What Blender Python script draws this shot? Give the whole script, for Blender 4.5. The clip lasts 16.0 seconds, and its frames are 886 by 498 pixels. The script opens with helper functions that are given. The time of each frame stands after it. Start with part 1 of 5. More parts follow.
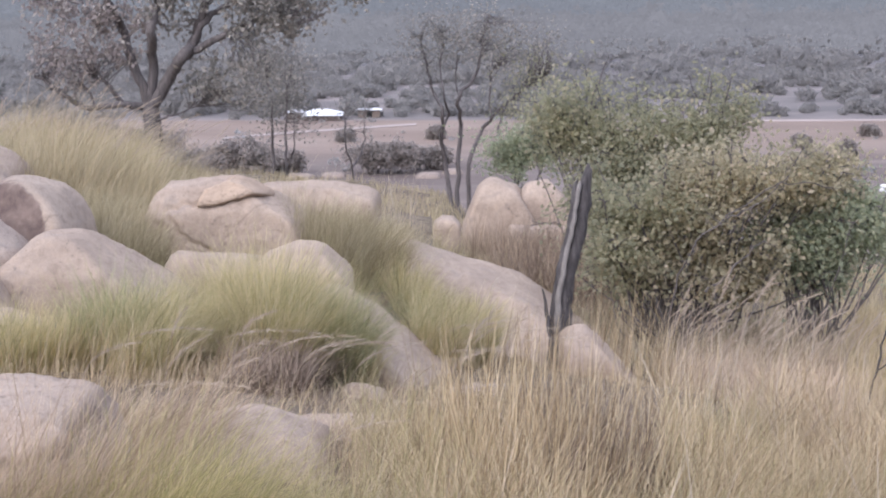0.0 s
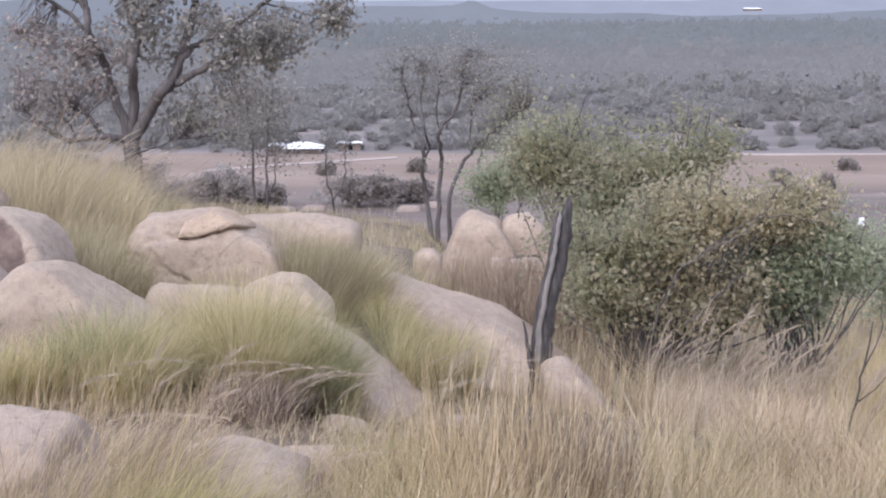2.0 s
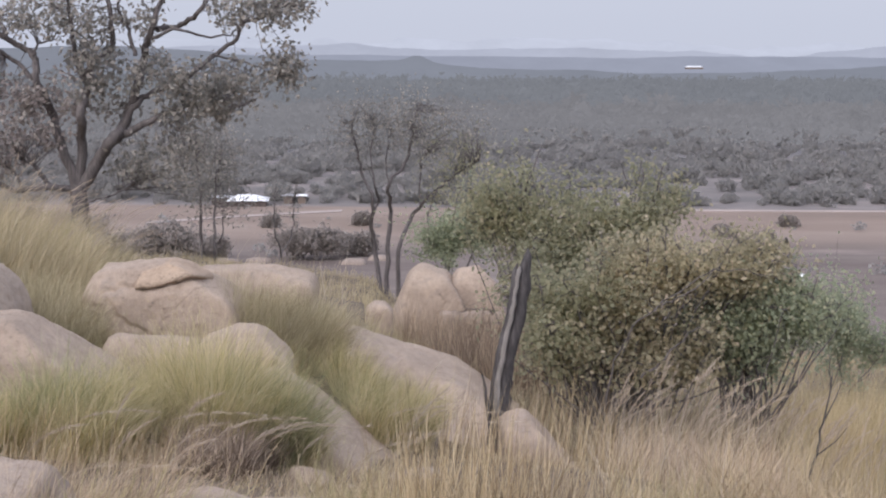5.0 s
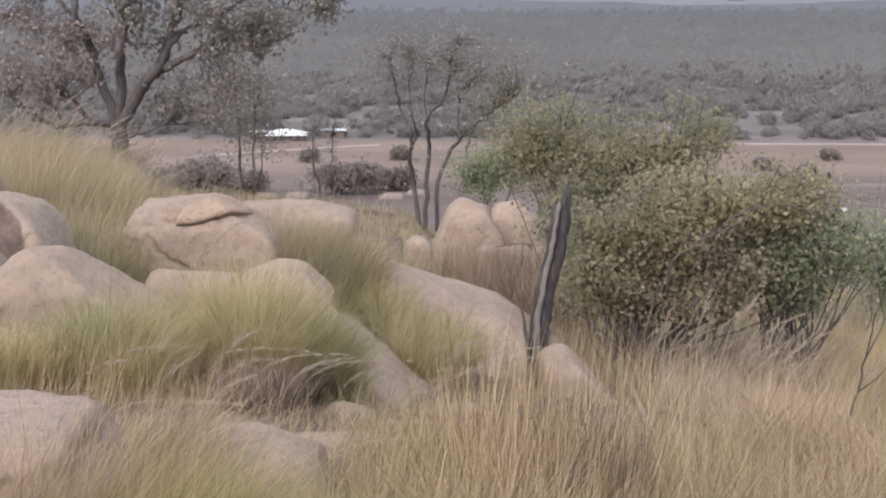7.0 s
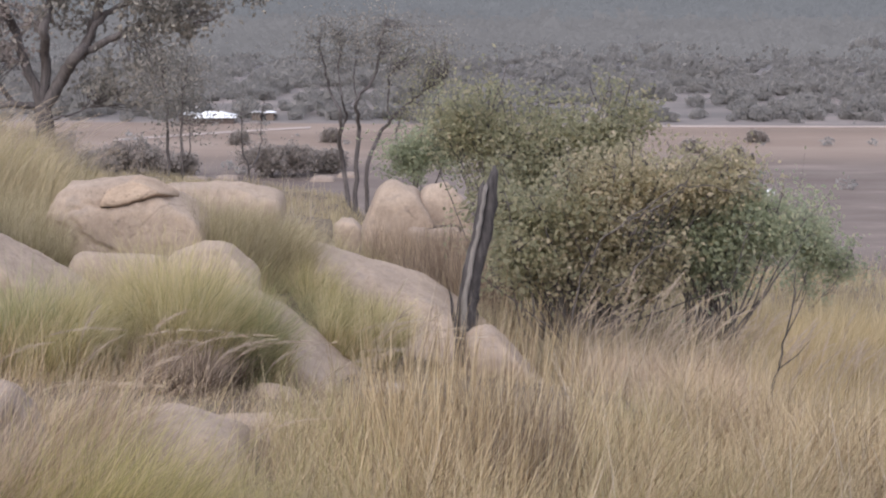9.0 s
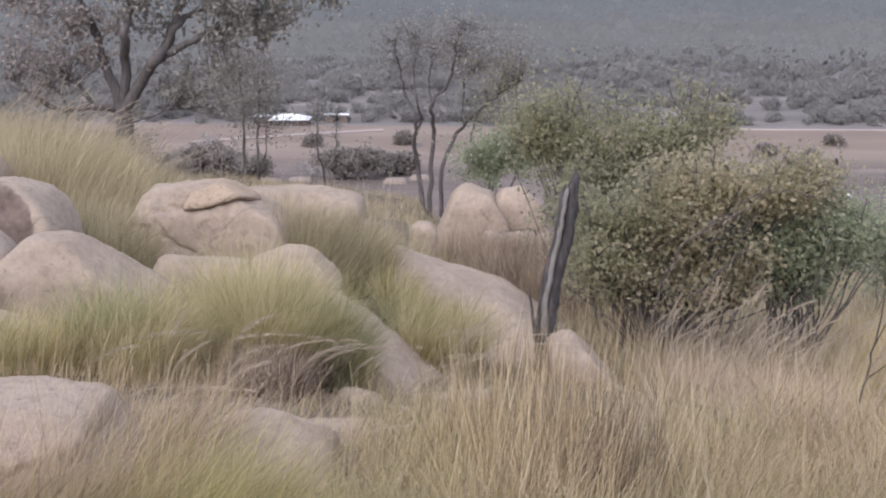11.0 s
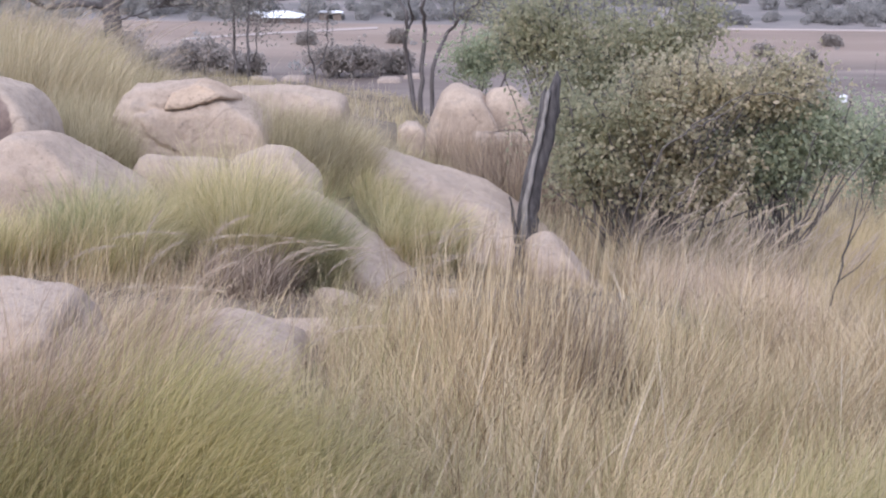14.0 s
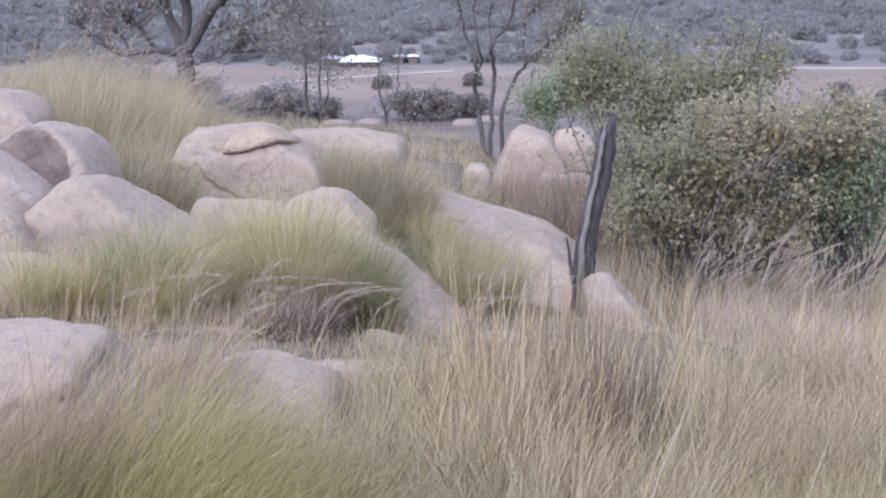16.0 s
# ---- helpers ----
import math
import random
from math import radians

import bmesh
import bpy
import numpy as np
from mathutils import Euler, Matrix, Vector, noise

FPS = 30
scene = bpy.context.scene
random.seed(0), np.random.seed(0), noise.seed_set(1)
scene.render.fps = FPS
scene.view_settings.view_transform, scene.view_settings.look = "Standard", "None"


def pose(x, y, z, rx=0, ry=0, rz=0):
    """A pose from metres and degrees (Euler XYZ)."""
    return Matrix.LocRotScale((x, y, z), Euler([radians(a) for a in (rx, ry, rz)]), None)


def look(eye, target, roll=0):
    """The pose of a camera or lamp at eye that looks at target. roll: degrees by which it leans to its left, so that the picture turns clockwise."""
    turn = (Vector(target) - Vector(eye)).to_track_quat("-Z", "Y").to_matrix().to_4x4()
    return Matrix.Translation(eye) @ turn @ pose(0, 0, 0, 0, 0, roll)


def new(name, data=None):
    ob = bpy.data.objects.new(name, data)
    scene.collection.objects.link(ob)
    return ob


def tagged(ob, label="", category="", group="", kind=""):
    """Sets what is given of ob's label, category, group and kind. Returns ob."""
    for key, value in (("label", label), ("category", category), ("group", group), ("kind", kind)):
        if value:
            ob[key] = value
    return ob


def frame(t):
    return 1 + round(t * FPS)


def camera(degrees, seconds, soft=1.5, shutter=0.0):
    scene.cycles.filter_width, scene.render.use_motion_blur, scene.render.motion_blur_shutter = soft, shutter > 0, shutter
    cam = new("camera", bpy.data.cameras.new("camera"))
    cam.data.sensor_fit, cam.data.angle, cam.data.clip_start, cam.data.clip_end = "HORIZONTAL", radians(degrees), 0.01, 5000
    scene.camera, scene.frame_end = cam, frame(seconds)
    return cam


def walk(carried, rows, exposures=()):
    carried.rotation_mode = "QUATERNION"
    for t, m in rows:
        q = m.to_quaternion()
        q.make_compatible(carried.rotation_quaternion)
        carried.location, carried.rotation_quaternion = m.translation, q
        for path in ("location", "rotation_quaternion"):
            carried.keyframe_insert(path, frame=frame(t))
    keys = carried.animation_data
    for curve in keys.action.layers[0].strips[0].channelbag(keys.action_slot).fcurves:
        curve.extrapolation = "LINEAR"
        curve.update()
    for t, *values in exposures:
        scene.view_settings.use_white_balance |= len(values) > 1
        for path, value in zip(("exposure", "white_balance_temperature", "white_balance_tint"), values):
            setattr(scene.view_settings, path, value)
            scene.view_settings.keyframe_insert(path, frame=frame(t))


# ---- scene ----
cam = camera(35.0, 16.0, soft=2.1)
PATH = [
    (0, (-0.083, 0.296, 1.531), (-0.121, 2.257, 1.141), -0.6),
    (0.5, (-0.086, 0.29, 1.532), (-0.112, 2.256, 1.163), -0.5),
    (1, (-0.082, 0.297, 1.535), (-0.106, 2.267, 1.193), -0.5),
    (1.5, (-0.083, 0.29, 1.534), (-0.098, 2.262, 1.198), -0.5),
    (2, (-0.086, 0.275, 1.528), (-0.096, 2.245, 1.184), -0.4),
    (2.5, (-0.089, 0.239, 1.528), (-0.097, 2.21, 1.189), -0.2),
    (3, (-0.122, 0.213, 1.537), (-0.124, 2.191, 1.243), -0.3),
    (3.5, (-0.132, 0.122, 1.563), (-0.118, 2.104, 1.295), -0.3),
    (4, (-0.12, 0.138, 1.531), (-0.065, 2.121, 1.277), 0.0),
    (4.2, (-0.141, 0.192, 1.513), (-0.069, 2.175, 1.261), 0.3),
    (6.3, (-0.242, 0.3, 1.515), (-0.205, 2.273, 1.189), -0.0),
    (6.5, (-0.233, 0.305, 1.514), (-0.206, 2.277, 1.18), -0.1),
    (7, (-0.228, 0.291, 1.52), (-0.213, 2.258, 1.159), 0.0),
    (7.5, (-0.213, 0.301, 1.512), (-0.2, 2.263, 1.127), -0.1),
    (8, (-0.19, 0.248, 1.517), (-0.099, 2.208, 1.126), 0.1),
    (8.2, (-0.19, 0.259, 1.509), (-0.071, 2.217, 1.12), 0.2),
    (10.3, (-0.237, 0.273, 1.525), (-0.184, 2.235, 1.141), 0.1),
    (10.5, (-0.254, 0.303, 1.521), (-0.22, 2.265, 1.137), -0.1),
    (11, (-0.271, 0.29, 1.528), (-0.26, 2.253, 1.146), 0.1),
    (11.5, (-0.256, 0.308, 1.518), (-0.261, 2.269, 1.128), 0.1),
    (12, (-0.237, 0.317, 1.506), (-0.247, 2.277, 1.104), 0.4),
    (12.5, (-0.238, 0.306, 1.511), (-0.247, 2.26, 1.084), 0.1),
    (13, (-0.231, 0.303, 1.511), (-0.232, 2.253, 1.069), 0.2),
    (13.5, (-0.227, 0.27, 1.518), (-0.219, 2.211, 1.038), 0.1),
    (14, (-0.151, 0.232, 1.554), (-0.132, 2.163, 1.033), 0.4),
    (14.5, (-0.063, 0.21, 1.564), (-0.062, 2.136, 1.026), -0.1),
    (15, (0.009, 0.24, 1.516), (-0.06, 2.171, 1.0), -0.8),
    (15.5, (0.033, 0.278, 1.509), (-0.074, 2.219, 1.038), -1.0),
    (16, (0.027, 0.265, 1.542), (-0.063, 2.209, 1.079), -0.6),
]
EXPOSURES = [(0, 0.88, 5850, 13), (2.4, 0.85, 5850, 12), (3.2, 0.68, 6000, 11), (4.2, 0.53, 6050, 11), (7, 0.57, 6450, 11), (10.5, 0.60, 6100, 11), (12.5, 0.70, 5980, 12), (14, 0.88, 5730, 13), (15, 0.88, 5530, 13), (16, 0.88, 5320, 14)]
walk(cam, [(t, look(eye, target, roll)) for t, eye, target, roll in PATH], EXPOSURES)

# ---- light: hazy overcast sky with a wide soft sun ----
world = bpy.data.worlds.new("overcast_sky")
scene.world = world
world.use_nodes = True
wn, wl = world.node_tree.nodes, world.node_tree.links
wn.clear()
sky = wn.new("ShaderNodeTexSky")
sky.sky_type, sky.sun_disc = "NISHITA", False
sky.sun_elevation, sky.sun_rotation = radians(40), radians(-144)
sky.air_density, sky.dust_density, sky.ozone_density = 1.0, 6.0, 1.0
cloud = wn.new("ShaderNodeMix")
cloud.data_type = "RGBA"
cloud.inputs[0].default_value = 0.8
cloud.inputs[7].default_value = (5.1, 5.25, 5.95, 1)
bg = wn.new("ShaderNodeBackground")
bg.inputs[1].default_value = 0.098
wo = wn.new("ShaderNodeOutputWorld")
wl.new(sky.outputs[0], cloud.inputs[6])
# an overcast sky is brighter overhead than along the horizon
where = wn.new("ShaderNodeTexCoord")
split = wn.new("ShaderNodeSeparateXYZ")
lift = wn.new("ShaderNodeMapRange")
lift.inputs[1].default_value, lift.inputs[2].default_value, lift.inputs[3].default_value, lift.inputs[4].default_value = 0.05, 1.0, 1.0, 1.8
dome = wn.new("ShaderNodeVectorMath")
dome.operation = "SCALE"
wl.new(where.outputs["Generated"], split.inputs[0])
wl.new(split.outputs[2], lift.inputs[0])
wl.new(cloud.outputs[2], dome.inputs[0])
wl.new(lift.outputs[0], dome.inputs["Scale"])
wl.new(dome.outputs[0], bg.inputs[0])
wl.new(bg.outputs[0], wo.inputs[0])

sun = new("sun", bpy.data.lights.new("sun", "SUN"))
sun.data.energy, sun.data.angle, sun.data.color = 1.0, radians(50), (1.0, 0.96, 0.92)
sun.matrix_world = look((-25, -35, 36), (0, 0, 0))


# ---- materials ----
def nodes_of(name, rough=0.9):
    m = bpy.data.materials.new(name)
    m.use_nodes = True
    nt = m.node_tree
    b = nt.nodes["Principled BSDF"]
    b.inputs["Roughness"].default_value = rough
    b.inputs["Specular IOR Level"].default_value = 0.2
    return m, nt, b


def ramp(nt, stops, source):
    r = nt.nodes.new("ShaderNodeValToRGB")
    e = r.color_ramp.elements
    while len(e) < len(stops):
        e.new(0.5)
    for k, (p, c) in zip(e, stops):
        k.position, k.color = p, (*c, 1)
    nt.links.new(source, r.inputs[0])
    return r.outputs[0]


def noise_tex(nt, scale, detail=6, rough=0.6, coord="Object", stretch=None):
    tc = nt.nodes.new("ShaderNodeTexCoord")
    src = tc.outputs[coord]
    if stretch:
        mp = nt.nodes.new("ShaderNodeMapping")
        mp.inputs["Scale"].default_value = stretch
        nt.links.new(src, mp.inputs[0])
        src = mp.outputs[0]
    n = nt.nodes.new("ShaderNodeTexNoise")
    n.inputs["Scale"].default_value, n.inputs["Detail"].default_value, n.inputs["Roughness"].default_value = scale, detail, rough
    nt.links.new(src, n.inputs["Vector"])
    return n.outputs["Fac"]


def mix(nt, fac, a, b, mode="MIX"):
    m = nt.nodes.new("ShaderNodeMix")
    m.data_type, m.blend_type = "RGBA", mode
    for slot, v in ((0, fac), (6, a), (7, b)):
        if isinstance(v, (int, float)):
            m.inputs[slot].default_value = v
        elif isinstance(v, tuple):
            m.inputs[slot].default_value = (*v, 1)
        else:
            nt.links.new(v, m.inputs[slot])
    return m.outputs[2]


def bump(nt, bsdf, height, strength, dist):
    bp = nt.nodes.new("ShaderNodeBump")
    bp.inputs["Strength"].default_value, bp.inputs["Distance"].default_value = strength, dist
    nt.links.new(height, bp.inputs["Height"])
    nt.links.new(bp.outputs[0], bsdf.inputs["Normal"])


def granite(name, light, dark, stain=0.5, lichen=(0.2, 0.18, 0.17), stain_from=0.56):
    m, nt, b = nodes_of(name, 0.92)
    big = noise_tex(nt, 2.2, 5, 0.55)
    col = ramp(nt, [(0.32, dark), (0.62, light)], big)
    grain = noise_tex(nt, 90, 3, 0.7)
    col = mix(nt, 0.35, col, ramp(nt, [(0.35, (0.45, 0.43, 0.42)), (0.6, (1, 1, 1))], grain), "MULTIPLY")
    mottle = ramp(nt, [(0.36, (0.72, 0.7, 0.68)), (0.5, (1, 1, 1)), (0.66, (1.16, 1.12, 1.06))], noise_tex(nt, 13, 6, 0.72))
    col = mix(nt, 0.6, col, mottle, "MULTIPLY")
    spots = ramp(nt, [(0.64, (0, 0, 0)), (0.7, (0.75, 0.75, 0.75))], noise_tex(nt, 30, 3, 0.5))
    col = mix(nt, spots, col, tuple(v * 0.55 for v in dark))
    blot = ramp(nt, [(stain_from, (0, 0, 0)), (stain_from + 0.1, (stain, stain, stain))], noise_tex(nt, 4.5, 9, 0.68))
    col = mix(nt, blot, col, lichen)
    nt.links.new(col, b.inputs["Base Color"])
    warp = noise_tex(nt, 3.0, 5, 0.6)
    tc = nt.nodes.new("ShaderNodeTexCoord")
    shift = nt.nodes.new("ShaderNodeVectorMath")
    shift.operation = "MULTIPLY_ADD"
    shift.inputs[1].default_value = (0.5, 0.5, 0.5)
    nt.links.new(warp, shift.inputs[0])
    nt.links.new(tc.outputs["Object"], shift.inputs[2])
    vor = nt.nodes.new("ShaderNodeTexVoronoi")
    vor.feature = "DISTANCE_TO_EDGE"
    vor.inputs["Scale"].default_value = 1.5
    nt.links.new(shift.outputs[0], vor.inputs["Vector"])
    line = ramp(nt, [(0.0, (1, 1, 1)), (0.022, (0, 0, 0))], vor.outputs["Distance"])
    some = ramp(nt, [(0.57, (0, 0, 0)), (0.66, (0.7, 0.7, 0.7))], noise_tex(nt, 1.7, 3, 0.5))
    line = mix(nt, 1.0, line, some, "MULTIPLY")
    col = mix(nt, line, col, (0.13, 0.1, 0.085))
    nt.links.new(col, b.inputs["Base Color"])
    relief = mix(nt, line, noise_tex(nt, 16, 9, 0.75), (0.0, 0.0, 0.0))
    bump(nt, b, relief, 0.6, 0.025)
    return m


def leafy(name, stops, trans=0.35, rough=0.75):
    """Leaves and blades: each piece takes its own tone, and lets some light through."""
    m, nt, b = nodes_of(name, rough)
    geo = nt.nodes.new("ShaderNodeNewGeometry")
    col = ramp(nt, stops, geo.outputs["Random Per Island"])
    patch = noise_tex(nt, 1.3, 3, 0.5)
    col = mix(nt, 0.45, col, ramp(nt, [(0.3, (0.62, 0.62, 0.62)), (0.7, (1.25, 1.2, 1.12))], patch), "MULTIPLY")
    nt.links.new(col, b.inputs["Base Color"])
    tr = nt.nodes.new("ShaderNodeBsdfTranslucent")
    nt.links.new(col, tr.inputs[0])
    ms = nt.nodes.new("ShaderNodeMixShader")
    ms.inputs[0].default_value = trans
    out = nt.nodes["Material Output"]
    nt.links.new(b.outputs[0], ms.inputs[1])
    nt.links.new(tr.outputs[0], ms.inputs[2])
    nt.links.new(ms.outputs[0], out.inputs[0])
    return m


def bark(name, light, dark, scale=14):
    m, nt, b = nodes_of(name, 0.95)
    n = noise_tex(nt, scale, 8, 0.7, stretch=(1, 1, 0.15))
    nt.links.new(ramp(nt, [(0.35, dark), (0.65, light)], n), b.inputs["Base Color"])
    bump(nt, b, n, 0.8, 0.03)
    return m


def plain(name, c, rough=0.7, vary=0.25, scale=3.0):
    m, nt, b = nodes_of(name, rough)
    d = tuple(v * (1 - vary) for v in c)
    nt.links.new(ramp(nt, [(0.35, d), (0.65, c)], noise_tex(nt, scale)), b.inputs["Base Color"])
    return m


GRANITE = granite("tan_granite", (0.475, 0.375, 0.3), (0.375, 0.296, 0.24), 0.42, (0.27, 0.23, 0.21), 0.55)
GRANITE_PINK = granite("grey_pink_granite", (0.475, 0.38, 0.31), (0.38, 0.302, 0.25), 0.55, (0.25, 0.21, 0.195), 0.54)
GRANITE_PALE = granite("pale_granite", (0.48, 0.395, 0.335), (0.38, 0.312, 0.27), 0.45, (0.3, 0.27, 0.25), 0.57)
GRANITE_ORANGE = granite("iron_stained_granite", (0.49, 0.375, 0.285), (0.39, 0.295, 0.225), 0.4, (0.3, 0.23, 0.19))
GRANITE_DULL = granite("dull_granite", (0.38, 0.31, 0.265), (0.28, 0.225, 0.2), 0.5, (0.24, 0.2, 0.18))
def granite_face():
    """Tan granite whose broken side is dark and weathered, with an uneven rim."""
    m = granite("granite_with_dark_face", (0.47, 0.38, 0.31), (0.37, 0.3, 0.25), 0.4, (0.28, 0.24, 0.22), 0.57)
    nt = m.node_tree
    b = nt.nodes["Principled BSDF"]
    old = b.inputs["Base Color"].links[0].from_socket
    tc = nt.nodes.new("ShaderNodeTexCoord")
    around = nt.nodes.new("ShaderNodeMapping")
    around.inputs["Location"].default_value, around.inputs["Scale"].default_value = (0.19, 0.0, -0.33), (2.35, 0.0, 2.35)
    nt.links.new(tc.outputs["Object"], around.inputs[0])
    far = nt.nodes.new("ShaderNodeVectorMath")
    far.operation = "LENGTH"
    nt.links.new(around.outputs[0], far.inputs[0])
    add = nt.nodes.new("ShaderNodeMath")
    add.operation = "MULTIPLY_ADD"
    add.inputs[1].default_value = 0.3
    nt.links.new(noise_tex(nt, 5, 8, 0.65), add.inputs[0])
    nt.links.new(far.outputs["Value"], add.inputs[2])
    mask = ramp(nt, [(0.94, (1, 1, 1)), (1.0, (0, 0, 0))], add.outputs[0])
    face = ramp(nt, [(0.35, (0.13, 0.095, 0.085)), (0.6, (0.24, 0.18, 0.155)), (0.75, (0.36, 0.29, 0.25))], noise_tex(nt, 7, 8, 0.7))
    nt.links.new(mix(nt, mask, old, face), b.inputs["Base Color"])
    return m


GRANITE_FACE = granite_face()
GREEN_GRASS = leafy("green_straw_grass", [(0, (0.208, 0.196, 0.094)), (0.35, (0.520, 0.465, 0.247)), (0.75, (0.633, 0.549, 0.333)), (1, (0.728, 0.627, 0.426))], 0.5)
OLIVE_GRASS = leafy("dark_green_grass", [(0, (0.245, 0.230, 0.104)), (0.4, (0.500, 0.450, 0.221)), (0.8, (0.622, 0.540, 0.293)), (1, (0.755, 0.650, 0.405))], 0.52)
SAGE_GRASS = leafy("sage_green_grass", [(0, (0.16, 0.18, 0.085)), (0.4, (0.36, 0.37, 0.2)), (0.8, (0.47, 0.46, 0.27)), (1, (0.58, 0.55, 0.36))], 0.5)
GOLD_GRASS = leafy("golden_grass", [(0, (0.412, 0.332, 0.190)), (0.5, (0.568, 0.465, 0.280)), (1, (0.666, 0.551, 0.381))], 0.4)
DULL_GRASS = leafy("dull_olive_grass", [(0, (0.2, 0.17, 0.11)), (0.4, (0.42, 0.365, 0.23)), (0.8, (0.54, 0.47, 0.32)), (1, (0.66, 0.57, 0.42))], 0.42)
STRAW = leafy("dry_straw_grass", [(0, (0.156, 0.113, 0.072)), (0.2, (0.293, 0.216, 0.132)), (0.42, (0.525, 0.414, 0.262)), (0.75, (0.623, 0.504, 0.334)), (1, (0.720, 0.603, 0.430))], 0.35)
PINK_GRASS = leafy("pinkish_dry_grass", [(0, (0.219, 0.158, 0.113)), (0.35, (0.518, 0.400, 0.297)), (0.8, (0.617, 0.493, 0.369)), (1, (0.698, 0.577, 0.442))], 0.35)
YELLOW_GRASS = leafy("yellow_grass", [(0, (0.383, 0.317, 0.195)), (0.5, (0.527, 0.446, 0.287)), (1, (0.623, 0.530, 0.371))], 0.4)
PLUME = leafy("pale_seed_heads", [(0, (0.465, 0.372, 0.298)), (0.6, (0.577, 0.484, 0.391)), (1, (0.670, 0.595, 0.502))], 0.4)
DEAD_STEM = leafy("dead_brown_stems", [(0, (0.12, 0.09, 0.07)), (0.6, (0.24, 0.18, 0.14)), (1, (0.4, 0.32, 0.25))], 0.1)
OLIVE_LEAF = leafy("olive_leaves", [(0, (0.341, 0.341, 0.238)), (0.5, (0.412, 0.406, 0.276)), (0.85, (0.494, 0.464, 0.326)), (1, (0.588, 0.517, 0.376))], 0.64)
GREEN_LEAF = leafy("green_leaves", [(0, (0.353, 0.392, 0.283)), (0.6, (0.438, 0.476, 0.339)), (0.92, (0.535, 0.545, 0.382)), (1, (0.642, 0.601, 0.443))], 0.64)
BROWN_LEAF = leafy("yellowing_leaves", [(0, (0.364, 0.331, 0.234)), (0.4, (0.477, 0.437, 0.302)), (0.8, (0.590, 0.523, 0.369)), (1, (0.681, 0.582, 0.443))], 0.64)
GREY_LEAF = leafy("grey_olive_leaves", [(0, (0.229, 0.221, 0.202)), (0.6, (0.349, 0.325, 0.299)), (1, (0.482, 0.436, 0.390))], 0.4)
RED_LEAF = leafy("reddish_brown_leaves", [(0, (0.274, 0.235, 0.232)), (0.6, (0.409, 0.358, 0.339)), (1, (0.500, 0.460, 0.420))], 0.4)
FAR_LEAF = leafy("distant_scrub", [(0, (0.246, 0.245, 0.251)), (0.6, (0.318, 0.310, 0.312)), (1, (0.390, 0.376, 0.369))], 0.1)
BARK = bark("dark_bark", (0.2, 0.175, 0.17), (0.1, 0.088, 0.088))
BARK_GREY = bark("grey_brown_bark", (0.2, 0.165, 0.14), (0.09, 0.075, 0.065))
CHAR = bark("charred_wood", (0.15, 0.135, 0.135), (0.05, 0.045, 0.046), 20)
SAPWOOD = bark("weathered_grey_wood", (0.36, 0.33, 0.31), (0.2, 0.18, 0.17), 26)


# ---- terrain ----
PLAIN = -40.0


def ground(x, y):
    """Height of the hillside and, past its foot, of the plain. Works on arrays."""
    x, y = np.asarray(x, float), np.asarray(y, float)
    a = -0.14 * np.clip(y, -30, 7) - 0.2 * np.clip(y - 7, 0, 6) - 0.115 * np.clip(y - 13, 0, 17) - 0.16 * np.clip(y - 30, 0, 14) - 0.29 * np.clip(y - 44, 0, 400)
    bank = np.clip(-x / 0.9, 0, 1)
    bank = bank * bank * (3 - 2 * bank) * 0.65 * np.clip((y - 9.8) / 3.4, 0, 1) * np.clip((60 - y) / 15, 0, 1)
    cross = bank - 0.12 * np.clip(x, -25, 25) * np.clip(y / 11, 0, 1)
    lumps = 0.06 * np.sin(1.7 * x + 0.6 * y) + 0.05 * np.sin(0.9 * y - 1.3 * x + 1) + 0.25 * np.sin(x * 0.21 + 2) * np.sin(y * 0.17)
    z = a + cross + lumps * np.clip(y / 6, 0.2, 1)
    return np.maximum(z, PLAIN) + np.where(z < PLAIN, 0.4 * np.sin(x * 0.011) * np.sin(y * 0.013), 0)


def mesh_object(name, verts, faces, material, parent=None, label="", smooth=False):
    me = bpy.data.meshes.new(name)
    me.from_pydata(verts, [], faces)
    me.materials.append(material)
    if smooth:
        me.polygons.foreach_set("use_smooth", [True] * len(me.polygons))
    me.update()
    ob = new(name, me)
    if parent:
        ob.parent = parent
    if label:
        ob["label"] = label
    return ob


def quick_mesh(name, co, tris, material, parent=None):
    """A mesh from numpy arrays of vertices and triangles."""
    me = bpy.data.meshes.new(name)
    me.vertices.add(len(co))
    me.vertices.foreach_set("co", np.ascontiguousarray(co, np.float32).ravel())
    me.loops.add(tris.size)
    me.loops.foreach_set("vertex_index", tris.astype(np.int32).ravel())
    me.polygons.add(len(tris))
    me.polygons.foreach_set("loop_start", np.arange(0, tris.size, 3, dtype=np.int32))
    me.materials.append(material)
    me.update(calc_edges=True)
    ob = new(name, me)
    if parent:
        ob.parent = parent
    return ob


